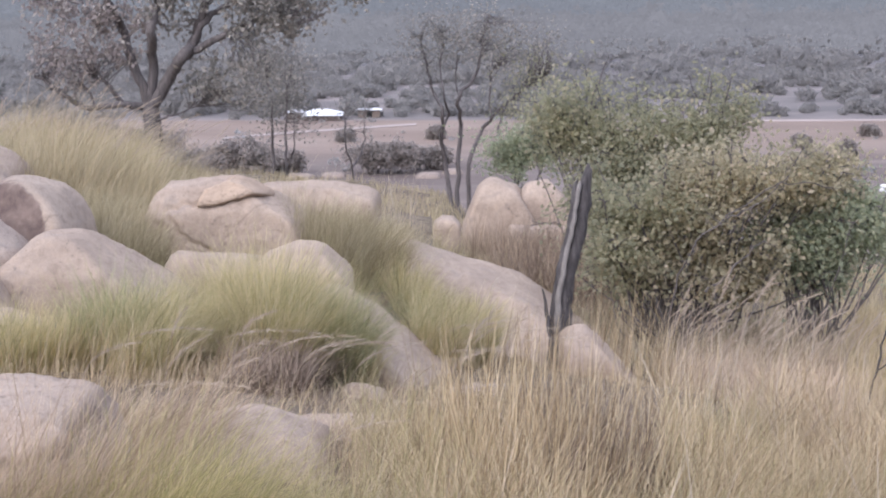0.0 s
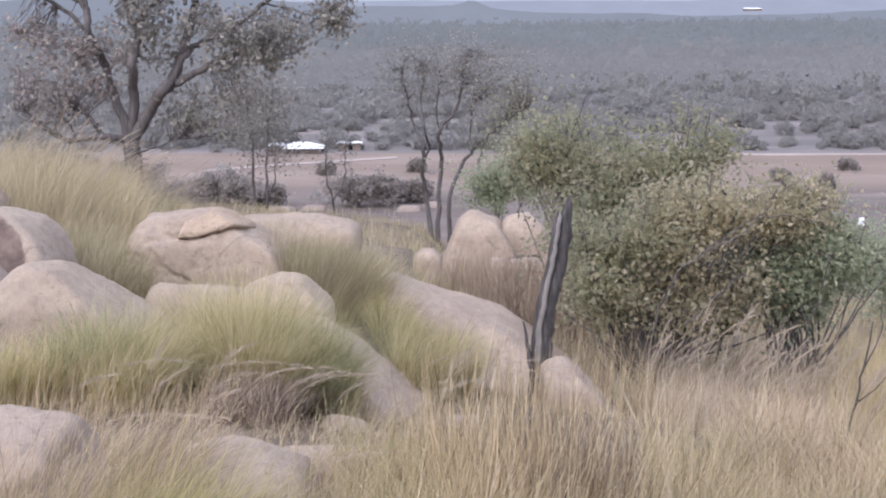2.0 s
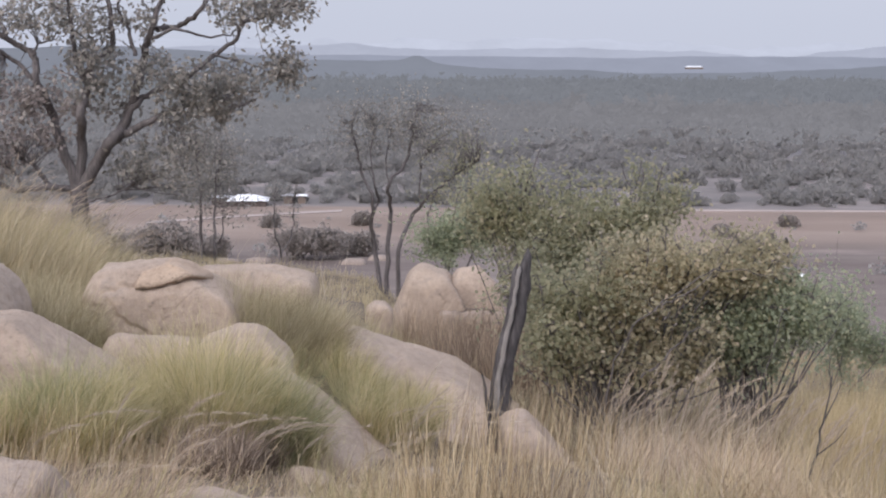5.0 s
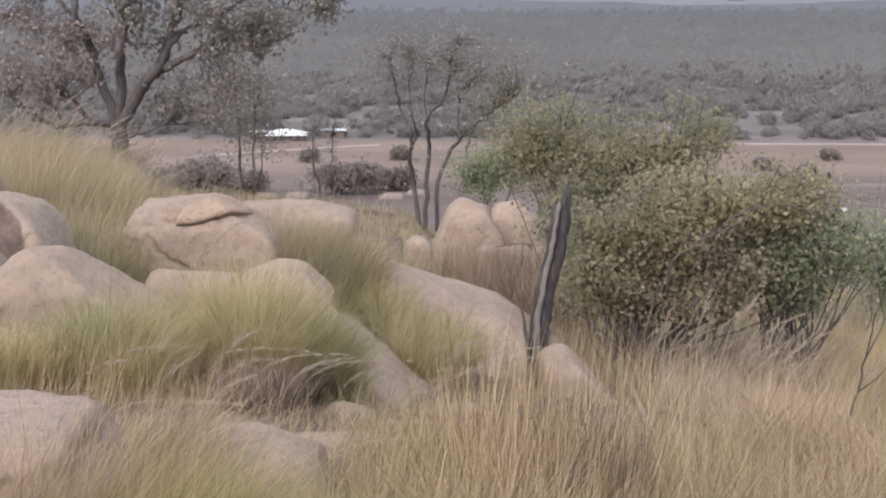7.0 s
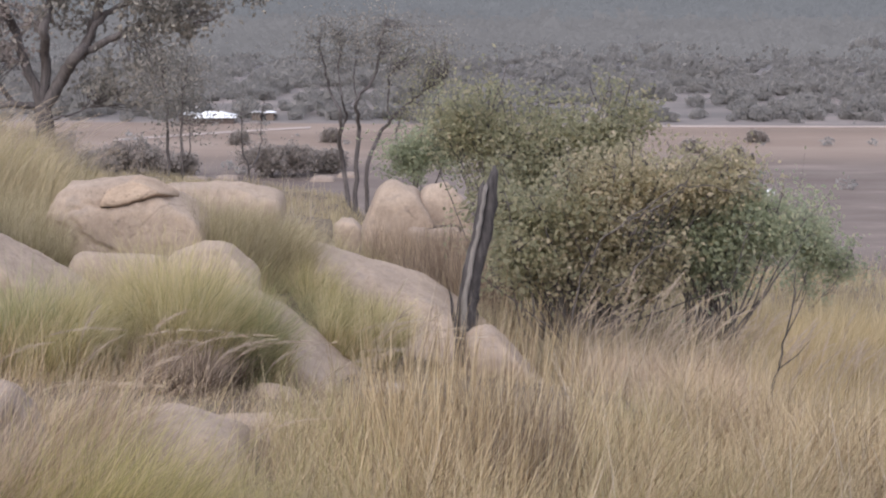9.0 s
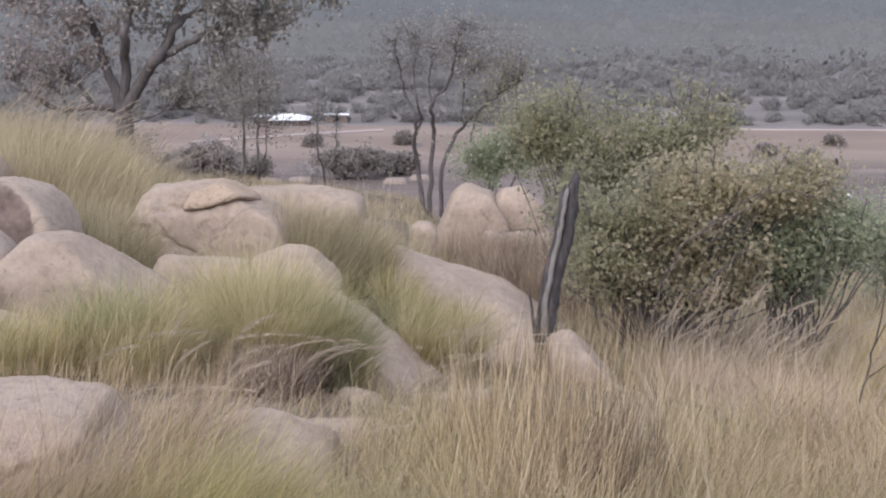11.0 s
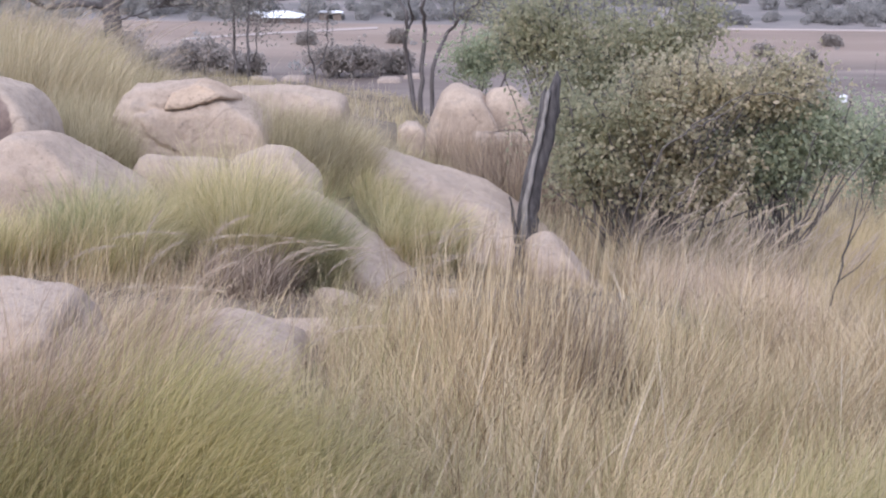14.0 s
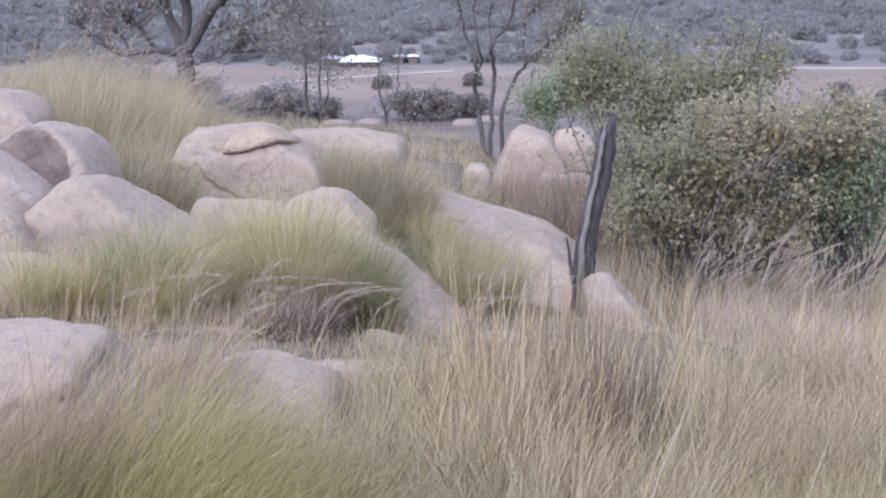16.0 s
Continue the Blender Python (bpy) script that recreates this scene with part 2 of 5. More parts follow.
def ground_material():
    m, nt, b = nodes_of("soil_and_fields", 0.97)
    tc = nt.nodes.new("ShaderNodeTexCoord")
    sep = nt.nodes.new("ShaderNodeSeparateXYZ")
    nt.links.new(tc.outputs["Object"], sep.inputs[0])
    soil = ramp(nt, [(0.3, (0.1, 0.078, 0.06)), (0.55, (0.19, 0.15, 0.11)), (0.75, (0.33, 0.27, 0.2))], noise_tex(nt, 2.5, 8))
    field = ramp(nt, [(0.3, (0.19, 0.145, 0.12)), (0.5, (0.25, 0.19, 0.158)), (0.7, (0.31, 0.246, 0.208))], noise_tex(nt, 0.02, 8, 0.6, stretch=(0.5, 1.6, 1)))
    woods = ramp(nt, [(0.38, (0.16, 0.145, 0.14)), (0.52, (0.21, 0.185, 0.178)), (0.62, (0.28, 0.24, 0.228))], noise_tex(nt, 0.035, 7, 0.6, stretch=(0.6, 1.2, 1)))

    def step(source, a, c):
        mr = nt.nodes.new("ShaderNodeMapRange")
        mr.inputs[1].default_value, mr.inputs[2].default_value = a, c
        nt.links.new(source, mr.inputs[0])
        return mr.outputs[0]

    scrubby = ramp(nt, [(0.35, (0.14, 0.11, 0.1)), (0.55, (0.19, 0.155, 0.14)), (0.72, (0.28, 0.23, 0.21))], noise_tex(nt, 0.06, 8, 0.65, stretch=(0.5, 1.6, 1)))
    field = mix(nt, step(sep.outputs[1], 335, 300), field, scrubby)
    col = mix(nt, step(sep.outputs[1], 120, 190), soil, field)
    edge = nt.nodes.new("ShaderNodeMath")
    edge.operation = "MULTIPLY_ADD"
    edge.inputs[1].default_value = 0.03
    nt.links.new(sep.outputs[0], edge.inputs[0])
    nt.links.new(sep.outputs[1], edge.inputs[2])
    col = mix(nt, step(edge.outputs[0], 392, 397), col, woods)
    # far ground fades to the haze grey painted on the woods
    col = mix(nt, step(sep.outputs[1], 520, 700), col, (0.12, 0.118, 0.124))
    nt.links.new(col, b.inputs["Base Color"])
    bump(nt, b, noise_tex(nt, 14, 8, 0.7), 0.6, 0.04)
    return m


def build_ground():
    u = np.linspace(-1, 1, 241)
    xs = np.sinh(u * 8.2) / np.sinh(8.2) * 4800
    v = np.linspace(0, 1, 300)
    ys = -25 + np.sinh(v * 6.5) / np.sinh(6.5) * 4900
    X, Y = np.meshgrid(xs, ys)
    co = np.stack([X, Y, ground(X, Y)], -1).reshape(-1, 3)
    i = np.arange(len(ys) - 1)[:, None] * len(xs) + np.arange(len(xs) - 1)[None]
    i = i.ravel()
    q = np.stack([i, i + 1, i + 1 + len(xs), i, i + 1 + len(xs), i + len(xs)], -1).reshape(-1, 3)
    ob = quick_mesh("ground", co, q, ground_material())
    ob.data.polygons.foreach_set("use_smooth", [True] * len(ob.data.polygons))
    tagged(ob, "sloping rocky hillside of dry soil above a wide brown plain", "ground", kind="structure")


build_ground()

# ---- boulders ----
TAKEN = []  # plan ellipses where no grass roots: x, y, half width, half depth
ICO = {}
for level in (3, 4, 5, 6):
    bm = bmesh.new()
    bmesh.ops.create_icosphere(bm, subdivisions=level, radius=1)
    ICO[level] = np.array([v.co[:] for v in bm.verts]), np.array([[v.index for v in f.verts] for f in bm.faces])
    bm.free()


def boulder(at, sides, front, back, material=GRANITE, p=9, seed=0, extra=(), rough=0.07, sink=0.5, name="boulder", label="", parent=None, dents=0.05, level=5, cracks=(), deep=0.05):
    """A rounded block: flat-ish sides (angle in the upright plane across the view, distance), with front and back faces."""
    planes = [(math.cos(radians(a)), 0.0, math.sin(radians(a)), h) for a, h in sides]
    planes += [(0, -1, 0.12, front), (0, 1, 0.1, back), (0, 0, -1, sink)]
    planes += [(0, -0.72, 0.7, 0.74 * math.hypot(front, max(h for a, h in sides if 60 <= a <= 120))), (0, 0.72, 0.7, 0.74 * math.hypot(back, max(h for a, h in sides if 60 <= a <= 120)))]
    planes += list(extra)
    pl = np.array(planes, float)
    pl[:, :3] /= np.linalg.norm(pl[:, :3], axis=1)[:, None]
    d, faces = ICO[level]
    s = (np.maximum(d @ pl[:, :3].T, 0) / pl[:, 3]) ** p
    r = s.sum(1) ** (-1 / p)
    size = float(np.median(r))
    bumps = np.array([noise.fractal(Vector(c * 1.6) + Vector((seed * 7.3, seed * 3.1, 0)), 0.9, 2.1, 4) for c in d])
    fine = np.array([noise.fractal(Vector(c * 5) + Vector((0, seed * 5.7, seed)), 0.7, 2.1, 5) for c in d])
    r = r * (1 + dents * bumps) + rough * size * 0.25 * fine
    co = d * r[:, None]
    for line in cracks:
        near = np.full(len(co), 9.0)
        for (x0, z0), (x1, z1) in zip(line, line[1:]):
            px, pz = co[:, 0] + 0.012 * np.sin(co[:, 2] * 60), co[:, 2] + 0.012 * np.sin(co[:, 0] * 47)
            f = np.clip(((px - x0) * (x1 - x0) + (pz - z0) * (z1 - z0)) / ((x1 - x0) ** 2 + (z1 - z0) ** 2), 0, 1)
            near = np.minimum(near, np.hypot(px - x0 - f * (x1 - x0), pz - z0 - f * (z1 - z0)))
        co = co - d * (deep * np.exp(-((near / 0.016) ** 2)) * (co[:, 1] < 0.1))[:, None]
    ob = quick_mesh(name, co, faces, material, parent)
    ob.data.polygons.foreach_set("use_smooth", [True] * len(ob.data.polygons))
    ob.location = at
    if not parent:
        tagged(ob, label, "boulder", "boulders on the hillside")
        w = max([h for a, h in sides if abs(math.cos(radians(a))) > 0.6] + [0.1])
        TAKEN.append((at[0], at[1], 0.9 * w, 0.85 * max(front, back)))
    return ob


TANL = "rounded tan granite boulder half buried in dry grass"
boulder((-4.75, 13.4, -0.6), [(90, 0.55), (0, 0.42), (45, 0.5), (180, 0.7), (135, 0.6)], 0.5, 0.6, GRANITE_PINK, p=14, seed=1, sink=1.2, label="pale rounded granite boulder behind darker ones")
boulder((-3.5, 10.9, -0.5), [(90, 0.53), (70, 0.5), (45, 0.46), (20, 0.43), (0, 0.44), (120, 0.52), (180, 0.52)], 0.5, 0.55, GRANITE_FACE, p=14, seed=2, sink=0.9, label="round granite boulder with a dark weathered broken face", extra=[(-0.25, -0.9, 0.3, 0.36)])
boulder((-3.7, 10.15, -0.45), [(90, 0.4), (50, 0.29), (0, 0.42), (180, 0.45)], 0.3, 0.3, GRANITE_PALE, p=14, seed=3, level=4, sink=0.7, label="pale granite boulder with dark streaks of lichen")
boulder((-3.55, 9.55, -0.58), [(90, 0.29), (30, 0.31), (60, 0.29), (180, 0.45)], 0.3, 0.3, GRANITE, p=14, seed=4, level=4, label=TANL)
boulder((-2.75, 9.9, -0.87), [(90, 0.62), (51, 0.45), (0, 0.85), (132, 0.69), (180, 0.63), (72, 0.565)], 0.45, 0.6, GRANITE, p=34, seed=5, sink=0.6, label="large smooth tan granite boulder with a sloping shoulder", dents=0.03)
boulder((-3.0, 8.6, -0.78), [(90, 0.3), (60, 0.29), (0, 0.4), (180, 0.5)], 0.3, 0.3, GRANITE, p=12, seed=6, level=4, label=TANL)
boulder((-2.28, 12.8, -0.82), [(97, 0.535), (66, 0.51), (57, 0.525), (20, 0.68), (0, 0.8), (180, 0.68), (150, 0.72)], 0.5, 0.5, GRANITE, p=30, seed=7, sink=0.8, label="large cracked tan granite boulder topped by a flake", dents=0.03, level=6, deep=0.04,
        cracks=[[(-0.5, 0.3), (-0.29, 0.36), (0.0, 0.37), (0.3, 0.46)], [(-0.4, 0.22), (-0.34, 0.1), (-0.2, 0.02), (-0.1, -0.02)], [(-0.62, 0.18), (-0.5, 0.2)]])
boulder((-2.2, 12.68, -0.365), [(108, 0.085), (76, 0.09), (62, 0.11), (180, 0.4), (0, 0.36), (30, 0.26), (155, 0.2)], 0.33, 0.3, GRANITE_ORANGE, p=34, seed=9, sink=0.12, extra=[(0, -0.72, 0.7, 0.19), (0.3, -0.3, -0.9, 0.16)], name="rock_slab", label="orange iron-stained flake of granite on a boulder", dents=0.07)
boulder((-1.6, 13.9, -0.88), [(90, 0.36), (75, 0.4), (45, 0.6), (0, 0.62), (180, 0.75), (130, 0.6)], 0.4, 0.5, GRANITE, p=26, seed=10, label="long low tan granite boulder behind grass")
boulder((-2.2, 11.25, -0.98), [(85, 0.31), (180, 0.3), (0, 0.46), (150, 0.38)], 0.25, 0.3, GRANITE, p=30, seed=11, level=4, label="small squared block of tan granite")
boulder((-1.38, 11.1, -0.98), [(90, 0.415), (60, 0.41), (40, 0.37), (0, 0.36), (150, 0.45), (180, 0.5), (115, 0.43)], 0.35, 0.4, GRANITE, p=20, seed=12, label=TANL)
boulder((-0.82, 10.1, -1.55), [(46, 0.44), (100, 0.85), (0, 0.95), (180, 0.6)], 0.6, 0.8, GRANITE, p=26, seed=13, sink=0.6, label="sloping granite slab running down through the grass", dents=0.06)
boulder((0.1, 13.9, -2.1), [(70.7, 0.59), (51, 0.63), (0, 1.7), (110, 1.23), (180, 1.0)], 1.25, 1.0, GRANITE, p=24, seed=14, extra=[(0, -0.5, 0.87, 0.74)], sink=0.9, label="large sloping tan granite boulder behind the dead stump", dents=0.04, level=5,
        cracks=[[(-0.5, 0.82), (-0.3, 0.7), (-0.2, 0.5)], [(0.2, 0.35), (0.3, 0.2), (0.42, 0.22)]])
boulder((0.92, 11.7, -1.92), [(100, 0.52), (75, 0.48), (40, 0.31), (0, 0.75), (180, 0.24), (130, 0.46)], 0.4, 0.4, GRANITE, p=40, seed=26, sink=0.5, label="smooth tan granite shoulder at the foot of the charred stump", dents=0.03)
boulder((0.5, 29.5, -3.95), [(88, 1.2), (160, 0.72), (128, 1.04), (28, 0.84), (62, 1.06), (0, 0.75)], 0.8, 0.9, GRANITE, p=34, seed=15, sink=1, label="upright rounded granite boulder standing in grass")
boulder((1.45, 29.8, -3.9), [(105, 1.0), (42, 0.8), (0, 0.65), (150, 0.75), (180, 0.6)], 0.6, 0.7, GRANITE, p=34, seed=16, level=4, sink=1, label="pale granite boulder leaning beside a larger one")
boulder((1.35, 28.2, -4.05), [(88, 0.48), (0, 0.75), (180, 0.65)], 0.5, 0.5, GRANITE_PINK, p=24, seed=17, level=4, label="low flat granite ledge at the foot of boulders")
boulder((-0.5, 24.4, -2.8), [(86, 0.1), (0, 0.26), (180, 0.2), (45, 0.16), (125, 0.12)], 0.3, 0.3, GRANITE, p=30, seed=18, level=4, label="small flat pale rock in yellow grass")
boulder((-1.82, 4.95, -0.3), [(88, 0.43), (76, 0.452), (40, 0.56), (12, 0.46), (180, 0.7)], 0.35, 0.4, GRANITE_PINK, p=48, seed=19, label="flat-topped granite rock with dark lichen blotches", dents=0.04, level=6, deep=0.03,
        cracks=[[(0.15, 0.23), (0.36, 0.28), (0.45, 0.31)], [(0.36, 0.28), (0.5, 0.22)]])
boulder((-1.02, 5.9, -0.66), [(98, 0.37), (40, 0.4), (0, 0.33), (128, 0.375), (150, 0.42), (180, 0.5), (65, 0.39)], 0.35, 0.35, GRANITE_PINK, p=18, seed=20, label="speckled grey-pink granite rock among grass")
boulder((-0.8, 6.5, -0.78), [(90, 0.28), (0, 0.3), (180, 0.4)], 0.2, 0.25, GRANITE, p=24, seed=21, level=4, label="flat tan granite slab behind a speckled rock")
boulder((-0.78, 8.5, -1.22), [(75, 0.27), (45, 0.26), (0, 0.25), (150, 0.2)], 0.2, 0.25, GRANITE, p=16, seed=22, level=4, label="small angular granite rock in grass")
boulder((-0.48, 8.3, -1.22), [(90, 0.22), (0, 0.2), (180, 0.16)], 0.15, 0.2, GRANITE_PINK, p=16, seed=23, level=4, label="small grey granite rock in grass")
boulder((-0.15, 7.8, -1.12), [(90, 0.21), (0, 0.17), (180, 0.15), (40, 0.18)], 0.15, 0.15, GRANITE, p=16, seed=24, level=4, label="small tan granite rock in straw grass")
boulder((-0.12, 9.3, -1.45), [(90, 0.27), (0, 0.22), (180, 0.2), (130, 0.22)], 0.2, 0.2, GRANITE_PALE, p=16, seed=25, level=4, label="small pale granite rock below a slab")


# ---- grass ----
def clear_of_rocks(x, y, slack=0.85):
    # the stony hollow in front of the sloping boulders carries no tall grass
    ok = ~((x > -0.13 * y) & (x < 0.125 * y) & (y > 6.3) & (y < 8.7)) & ~((x > 0.005 * y) & (x < 0.125 * y) & (y >= 8.7) & (y < 12.6))
    for cx, cy, a, b in TAKEN:
        ok &= ((x - cx) / (a * slack)) ** 2 + ((y - cy) / (b * slack)) ** 2 > 1
    return ok


def blades(name, x, y, length, width, lean, spread, droop, material, label, seed, levels=5, lift=0.0, parent=None, vary=0.45):
    """Arching blades: length and width in metres, lean (x, y) of the wind, spread of the fan, droop of the tips. One object of stuff."""
    rng = np.random.default_rng(seed)
    n = len(x)
    z = ground(x, y) + lift
    tuft = 0.5 + 0.28 * np.sin(5.1 * x + 1.7 * y + seed) + 0.22 * np.sin(8.3 * y - 3.7 * x + 2 * seed)
    L = length * rng.uniform(0.5, 1.15, n) * (1 - vary + 1.3 * vary * tuft)
    turn = 0.5 * np.sin(2.3 * x + 1.1 * y + seed) + 0.5 * np.sin(4.7 * x - 2.9 * y + 3 * seed) + rng.normal(0, 0.5, n)
    ang = rng.uniform(0, 2 * np.pi, n)
    sp = spread * rng.uniform(0.1, 1.0, n) ** 0.7
    d0 = np.stack([np.cos(ang) * sp + lean[0] * 0.35 + 0.25 * turn * spread, np.sin(ang) * sp + lean[1] * 0.35, np.ones(n)], -1)
    d0 /= np.linalg.norm(d0, axis=1)[:, None]
    gust = np.clip(rng.uniform(0.3, 1.6, n) + 0.4 * turn, 0.05, 2.2)
    pos = np.stack([x, y, z], -1)
    side = np.stack([np.cos(ang + 1.3), 0.6 * np.sin(ang + 1.3), np.zeros(n)], -1)
    rows = []
    for k in range(levels):
        f = k / (levels - 1)
        w = (width * (1 - 0.85 * f ** 1.5))[:, None] * side if np.ndim(width) else width * (1 - 0.85 * f ** 1.5) * side
        rows += [pos - w / 2, pos + w / 2] if k < levels - 1 else [pos]
        step = d0 + np.stack([lean[0] * gust * f, lean[1] * gust * f, -droop * gust * f * f * 1.6], -1) + np.stack([np.cos(ang), np.sin(ang), 0 * ang], -1) * (sp * f * 0.8)[:, None]
        step /= np.linalg.norm(step, axis=1)[:, None]
        pos = pos + step * (L / (levels - 1))[:, None]
    co = np.stack(rows, 1)
    m = co.shape[1]
    t = []
    for k in range(levels - 2):
        t += [[2 * k, 2 * k + 1, 2 * k + 3], [2 * k, 2 * k + 3, 2 * k + 2]]
    t += [[m - 3, m - 2, m - 1]]
    tris = (np.arange(n)[:, None, None] * m + np.array(t)[None]).reshape(-1, 3)
    ob = quick_mesh(name, co.reshape(-1, 3), tris, material, parent)
    if not parent:
        tagged(ob, label, "grass", kind="stuff")
    return ob, co


def patch(n, x0, x1, y0, y1, seed, keep=None, slack=0.85):
    rng = np.random.default_rng(seed)
    x, y = rng.uniform(x0, x1, n), rng.uniform(y0, y1, n)
    ok = clear_of_rocks(x, y, slack)
    if keep is not None:
        ok &= keep(x, y)
    return x[ok], y[ok]


def clumps(centres, per, radius, seed, slack=0.6):
    rng = np.random.default_rng(seed)
    xs, ys = [], []
    for cx, cy, s in centres:
        k = int(per * s * s)
        a, r = rng.uniform(0, 2 * np.pi, k), radius * s * np.sqrt(rng.uniform(0, 1, k))
        xs.append(cx + r * np.cos(a)), ys.append(cy + r * np.sin(a))
    x, y = np.concatenate(xs), np.concatenate(ys)
    ok = clear_of_rocks(x, y, slack)
    return x[ok], y[ok]


def scatter(n, x0, x1, y0, y1, seed, s0=0.7, s1=1.2):
    rng = np.random.default_rng(seed)
    return np.stack([rng.uniform(x0, x1, n), rng.uniform(y0, y1, n), rng.uniform(s0, s1, n)], -1)


def seed_heads(name, x, y, height, plume, lean, material, label, seed, hairs=90, thick=0.04):
    """Arching stalks that end in soft, hairy plumes. One object of stuff."""
    rng = np.random.default_rng(seed)
    n = len(x)
    z = ground(x, y)
    H = height * rng.uniform(0.7, 1.15, n)
    bend = lean * rng.uniform(0.3, 1.6, n)
    side = rng.normal(0, 0.15, n)
    f = np.linspace(0, 1, 9)

    def along(s):
        s = np.asarray(s)
        return np.stack([x[:, None] + (bend * H)[:, None] * s ** 2.2 * 0.7, y[:, None] + (side * H)[:, None] * s ** 2, z[:, None] + H[:, None] * (s - 0.28 * np.abs(bend)[:, None] * s ** 3)], -1)

    line = along(np.broadcast_to(f, (n, 9)))
    w = np.linspace(0.0035, 0.0018, 9)[None, :, None] * np.array([1, 0.3, 0])
    co = np.stack([line - w / 2, line + w / 2], 2).reshape(n, 18, 3)
    t = np.array([q for k in range(8) for q in ([2 * k, 2 * k + 1, 2 * k + 3], [2 * k, 2 * k + 3, 2 * k + 2])])
    tris = (np.arange(n)[:, None, None] * 18 + t[None]).reshape(-1, 3)
    s = 1 - plume / H[:, None] * rng.uniform(0, 1, (n, hairs))
    root = along(s)
    ahead = along(np.minimum(s + 0.03, 1.08)) - root
    ahead /= np.linalg.norm(ahead, axis=2)[..., None] + 1e-9
    out = rng.normal(0, 1, (n, hairs, 3))
    fat = thick * np.sin(np.clip((1 - s) * H[:, None] / plume, 0.05, 1) * np.pi * 0.9 + 0.25)[..., None]
    tip = root + ahead * 0.05 + out * fat * 0.6
    wide = np.cross(ahead, out)
    wide /= np.linalg.norm(wide, axis=2)[..., None] + 1e-9
    hair = np.stack([root - wide * 0.0015, root + wide * 0.0015, tip], 2).reshape(-1, 3)
    ob = quick_mesh(name, np.concatenate([co.reshape(-1, 3), hair]), np.concatenate([tris, len(co) * 18 + np.arange(len(hair)).reshape(-1, 3)]), material)
    tagged(ob, label, "grass", kind="stuff")


# Soft green tussocks between the boulders
c = np.array([(-1.85, 8.8, 1.0), (-2.15, 8.6, 1.0), (-2.45, 8.4, 1.0), (-2.7, 8.2, 0.8), (-1.6, 8.8, 0.8), (-2.0, 8.2, 0.8)])
x, y = clumps(c, 2300, 0.27, 59)
blades("tussock_grass", x, y, 0.64, 0.004, (0.35, 0.0), 0.75, 0.6, GREEN_GRASS, "soft green tussocks below the smooth boulder", 60, 6, vary=0.5)
c = np.array([(-1.25, 9.2, 1.25), (-1.0, 9.3, 0.9), (-1.55, 9.2, 1.0), (-1.3, 8.85, 0.7), (-1.75, 9.4, 0.8)])
x, y = clumps(c, 2500, 0.27, 11)
blades("tussock_grass", x, y, 0.95, 0.004, (0.35, 0.0), 0.75, 0.6, GREEN_GRASS, "soft green-yellow tussock grass bending in the wind", 12, 6, vary=0.5)
x, y = clumps(np.array([(-1.2, 9.15, 1.0), (-1.0, 9.1, 0.7), (-2.3, 8.5, 0.7)]), 2600, 0.24, 121)
blades("tussock_grass", x, y, 0.86, 0.004, (0.25, 0.0), 0.75, 0.5, SAGE_GRASS, "sage-green heart of the soft tussocks", 122, 6, vary=0.5)
c = np.array([(-0.3, 11.6, 1.0), (-0.1, 11.4, 0.8), (-0.35, 11.0, 0.8), (-0.55, 12.0, 0.8), (0.0, 11.9, 0.7)])
x, y = clumps(c, 2400, 0.25, 61)
blades("tussock_grass", x, y, 0.66, 0.005, (0.35, 0.0), 0.65, 0.55, GREEN_GRASS, "green tussock grass at the foot of a sloping boulder", 62, 6, vary=0.25)
c = np.array([(-1.1, 12.5, 1.1), (-1.35, 12.6, 0.9), (-0.95, 12.7, 0.8), (-1.6, 12.8, 0.8), (-1.2, 13.0, 0.9)])
x, y = clumps(c, 2200, 0.27, 13)
blades("tussock_grass", x, y, 0.86, 0.005, (0.35, 0.0), 0.7, 0.6, DULL_GRASS, "olive tussock grass growing between granite boulders", 14, 6, vary=0.25)
c = np.array([(-3.1, 12.3, 1.0), (-2.85, 11.6, 0.8), (-3.4, 13.0, 1.2), (-3.0, 13.5, 1.0), (-3.6, 12.2, 0.8)])
x, y = clumps(c, 2000, 0.35, 15)
blades("tussock_grass", x, y, 0.6, 0.005, (0.3, 0.0), 0.5, 0.45, DULL_GRASS, "dull olive grass growing beside the cracked boulder", 16, 6)

# Long drooping clumps nearest to the path
c = np.array([(-0.95, 4.3, 1.1), (-0.6, 4.25, 1.0), (-1.3, 4.3, 1.0), (-1.6, 4.25, 0.9)])
x, y = clumps(c, 2200, 0.26, 17)
blades("tussock_grass", x, y, 0.68, 0.0036, (0.85, 0.1), 0.6, 0.9, OLIVE_GRASS, "long green-yellow grass drooping in the wind", 18, 7)

# Dry grass round the near rocks
x, y = clumps(np.array([(-1.35, 4.45, 1.0), (-1.6, 4.5, 0.9), (-1.1, 4.6, 1.0), (-1.45, 5.3, 0.9), (-1.35, 5.7, 1.0)]), 620, 0.24, 84, 0.3)
blades("dry_grass", x, y, 0.55, 0.0034, (0.9, 0.0), 0.5, 0.6, PINK_GRASS, "long pinkish dry grass swept sideways over rocks", 85, 7)
x, y = clumps(np.array([(-1.3, 4.5, 1.0), (-1.2, 5.0, 0.9), (-0.95, 4.7, 0.8), (-1.75, 4.4, 0.8), (-1.45, 5.5, 0.9)]), 1100, 0.26, 63, 0.5)
blades("dry_grass", x, y, 0.5, 0.0032, (0.8, 0.0), 0.6, 0.7, STRAW, "dry straw grass swept across near rocks", 64, 7)
x, y = patch(3600, -2.2, 0.0, 4.4, 6.5, 19)
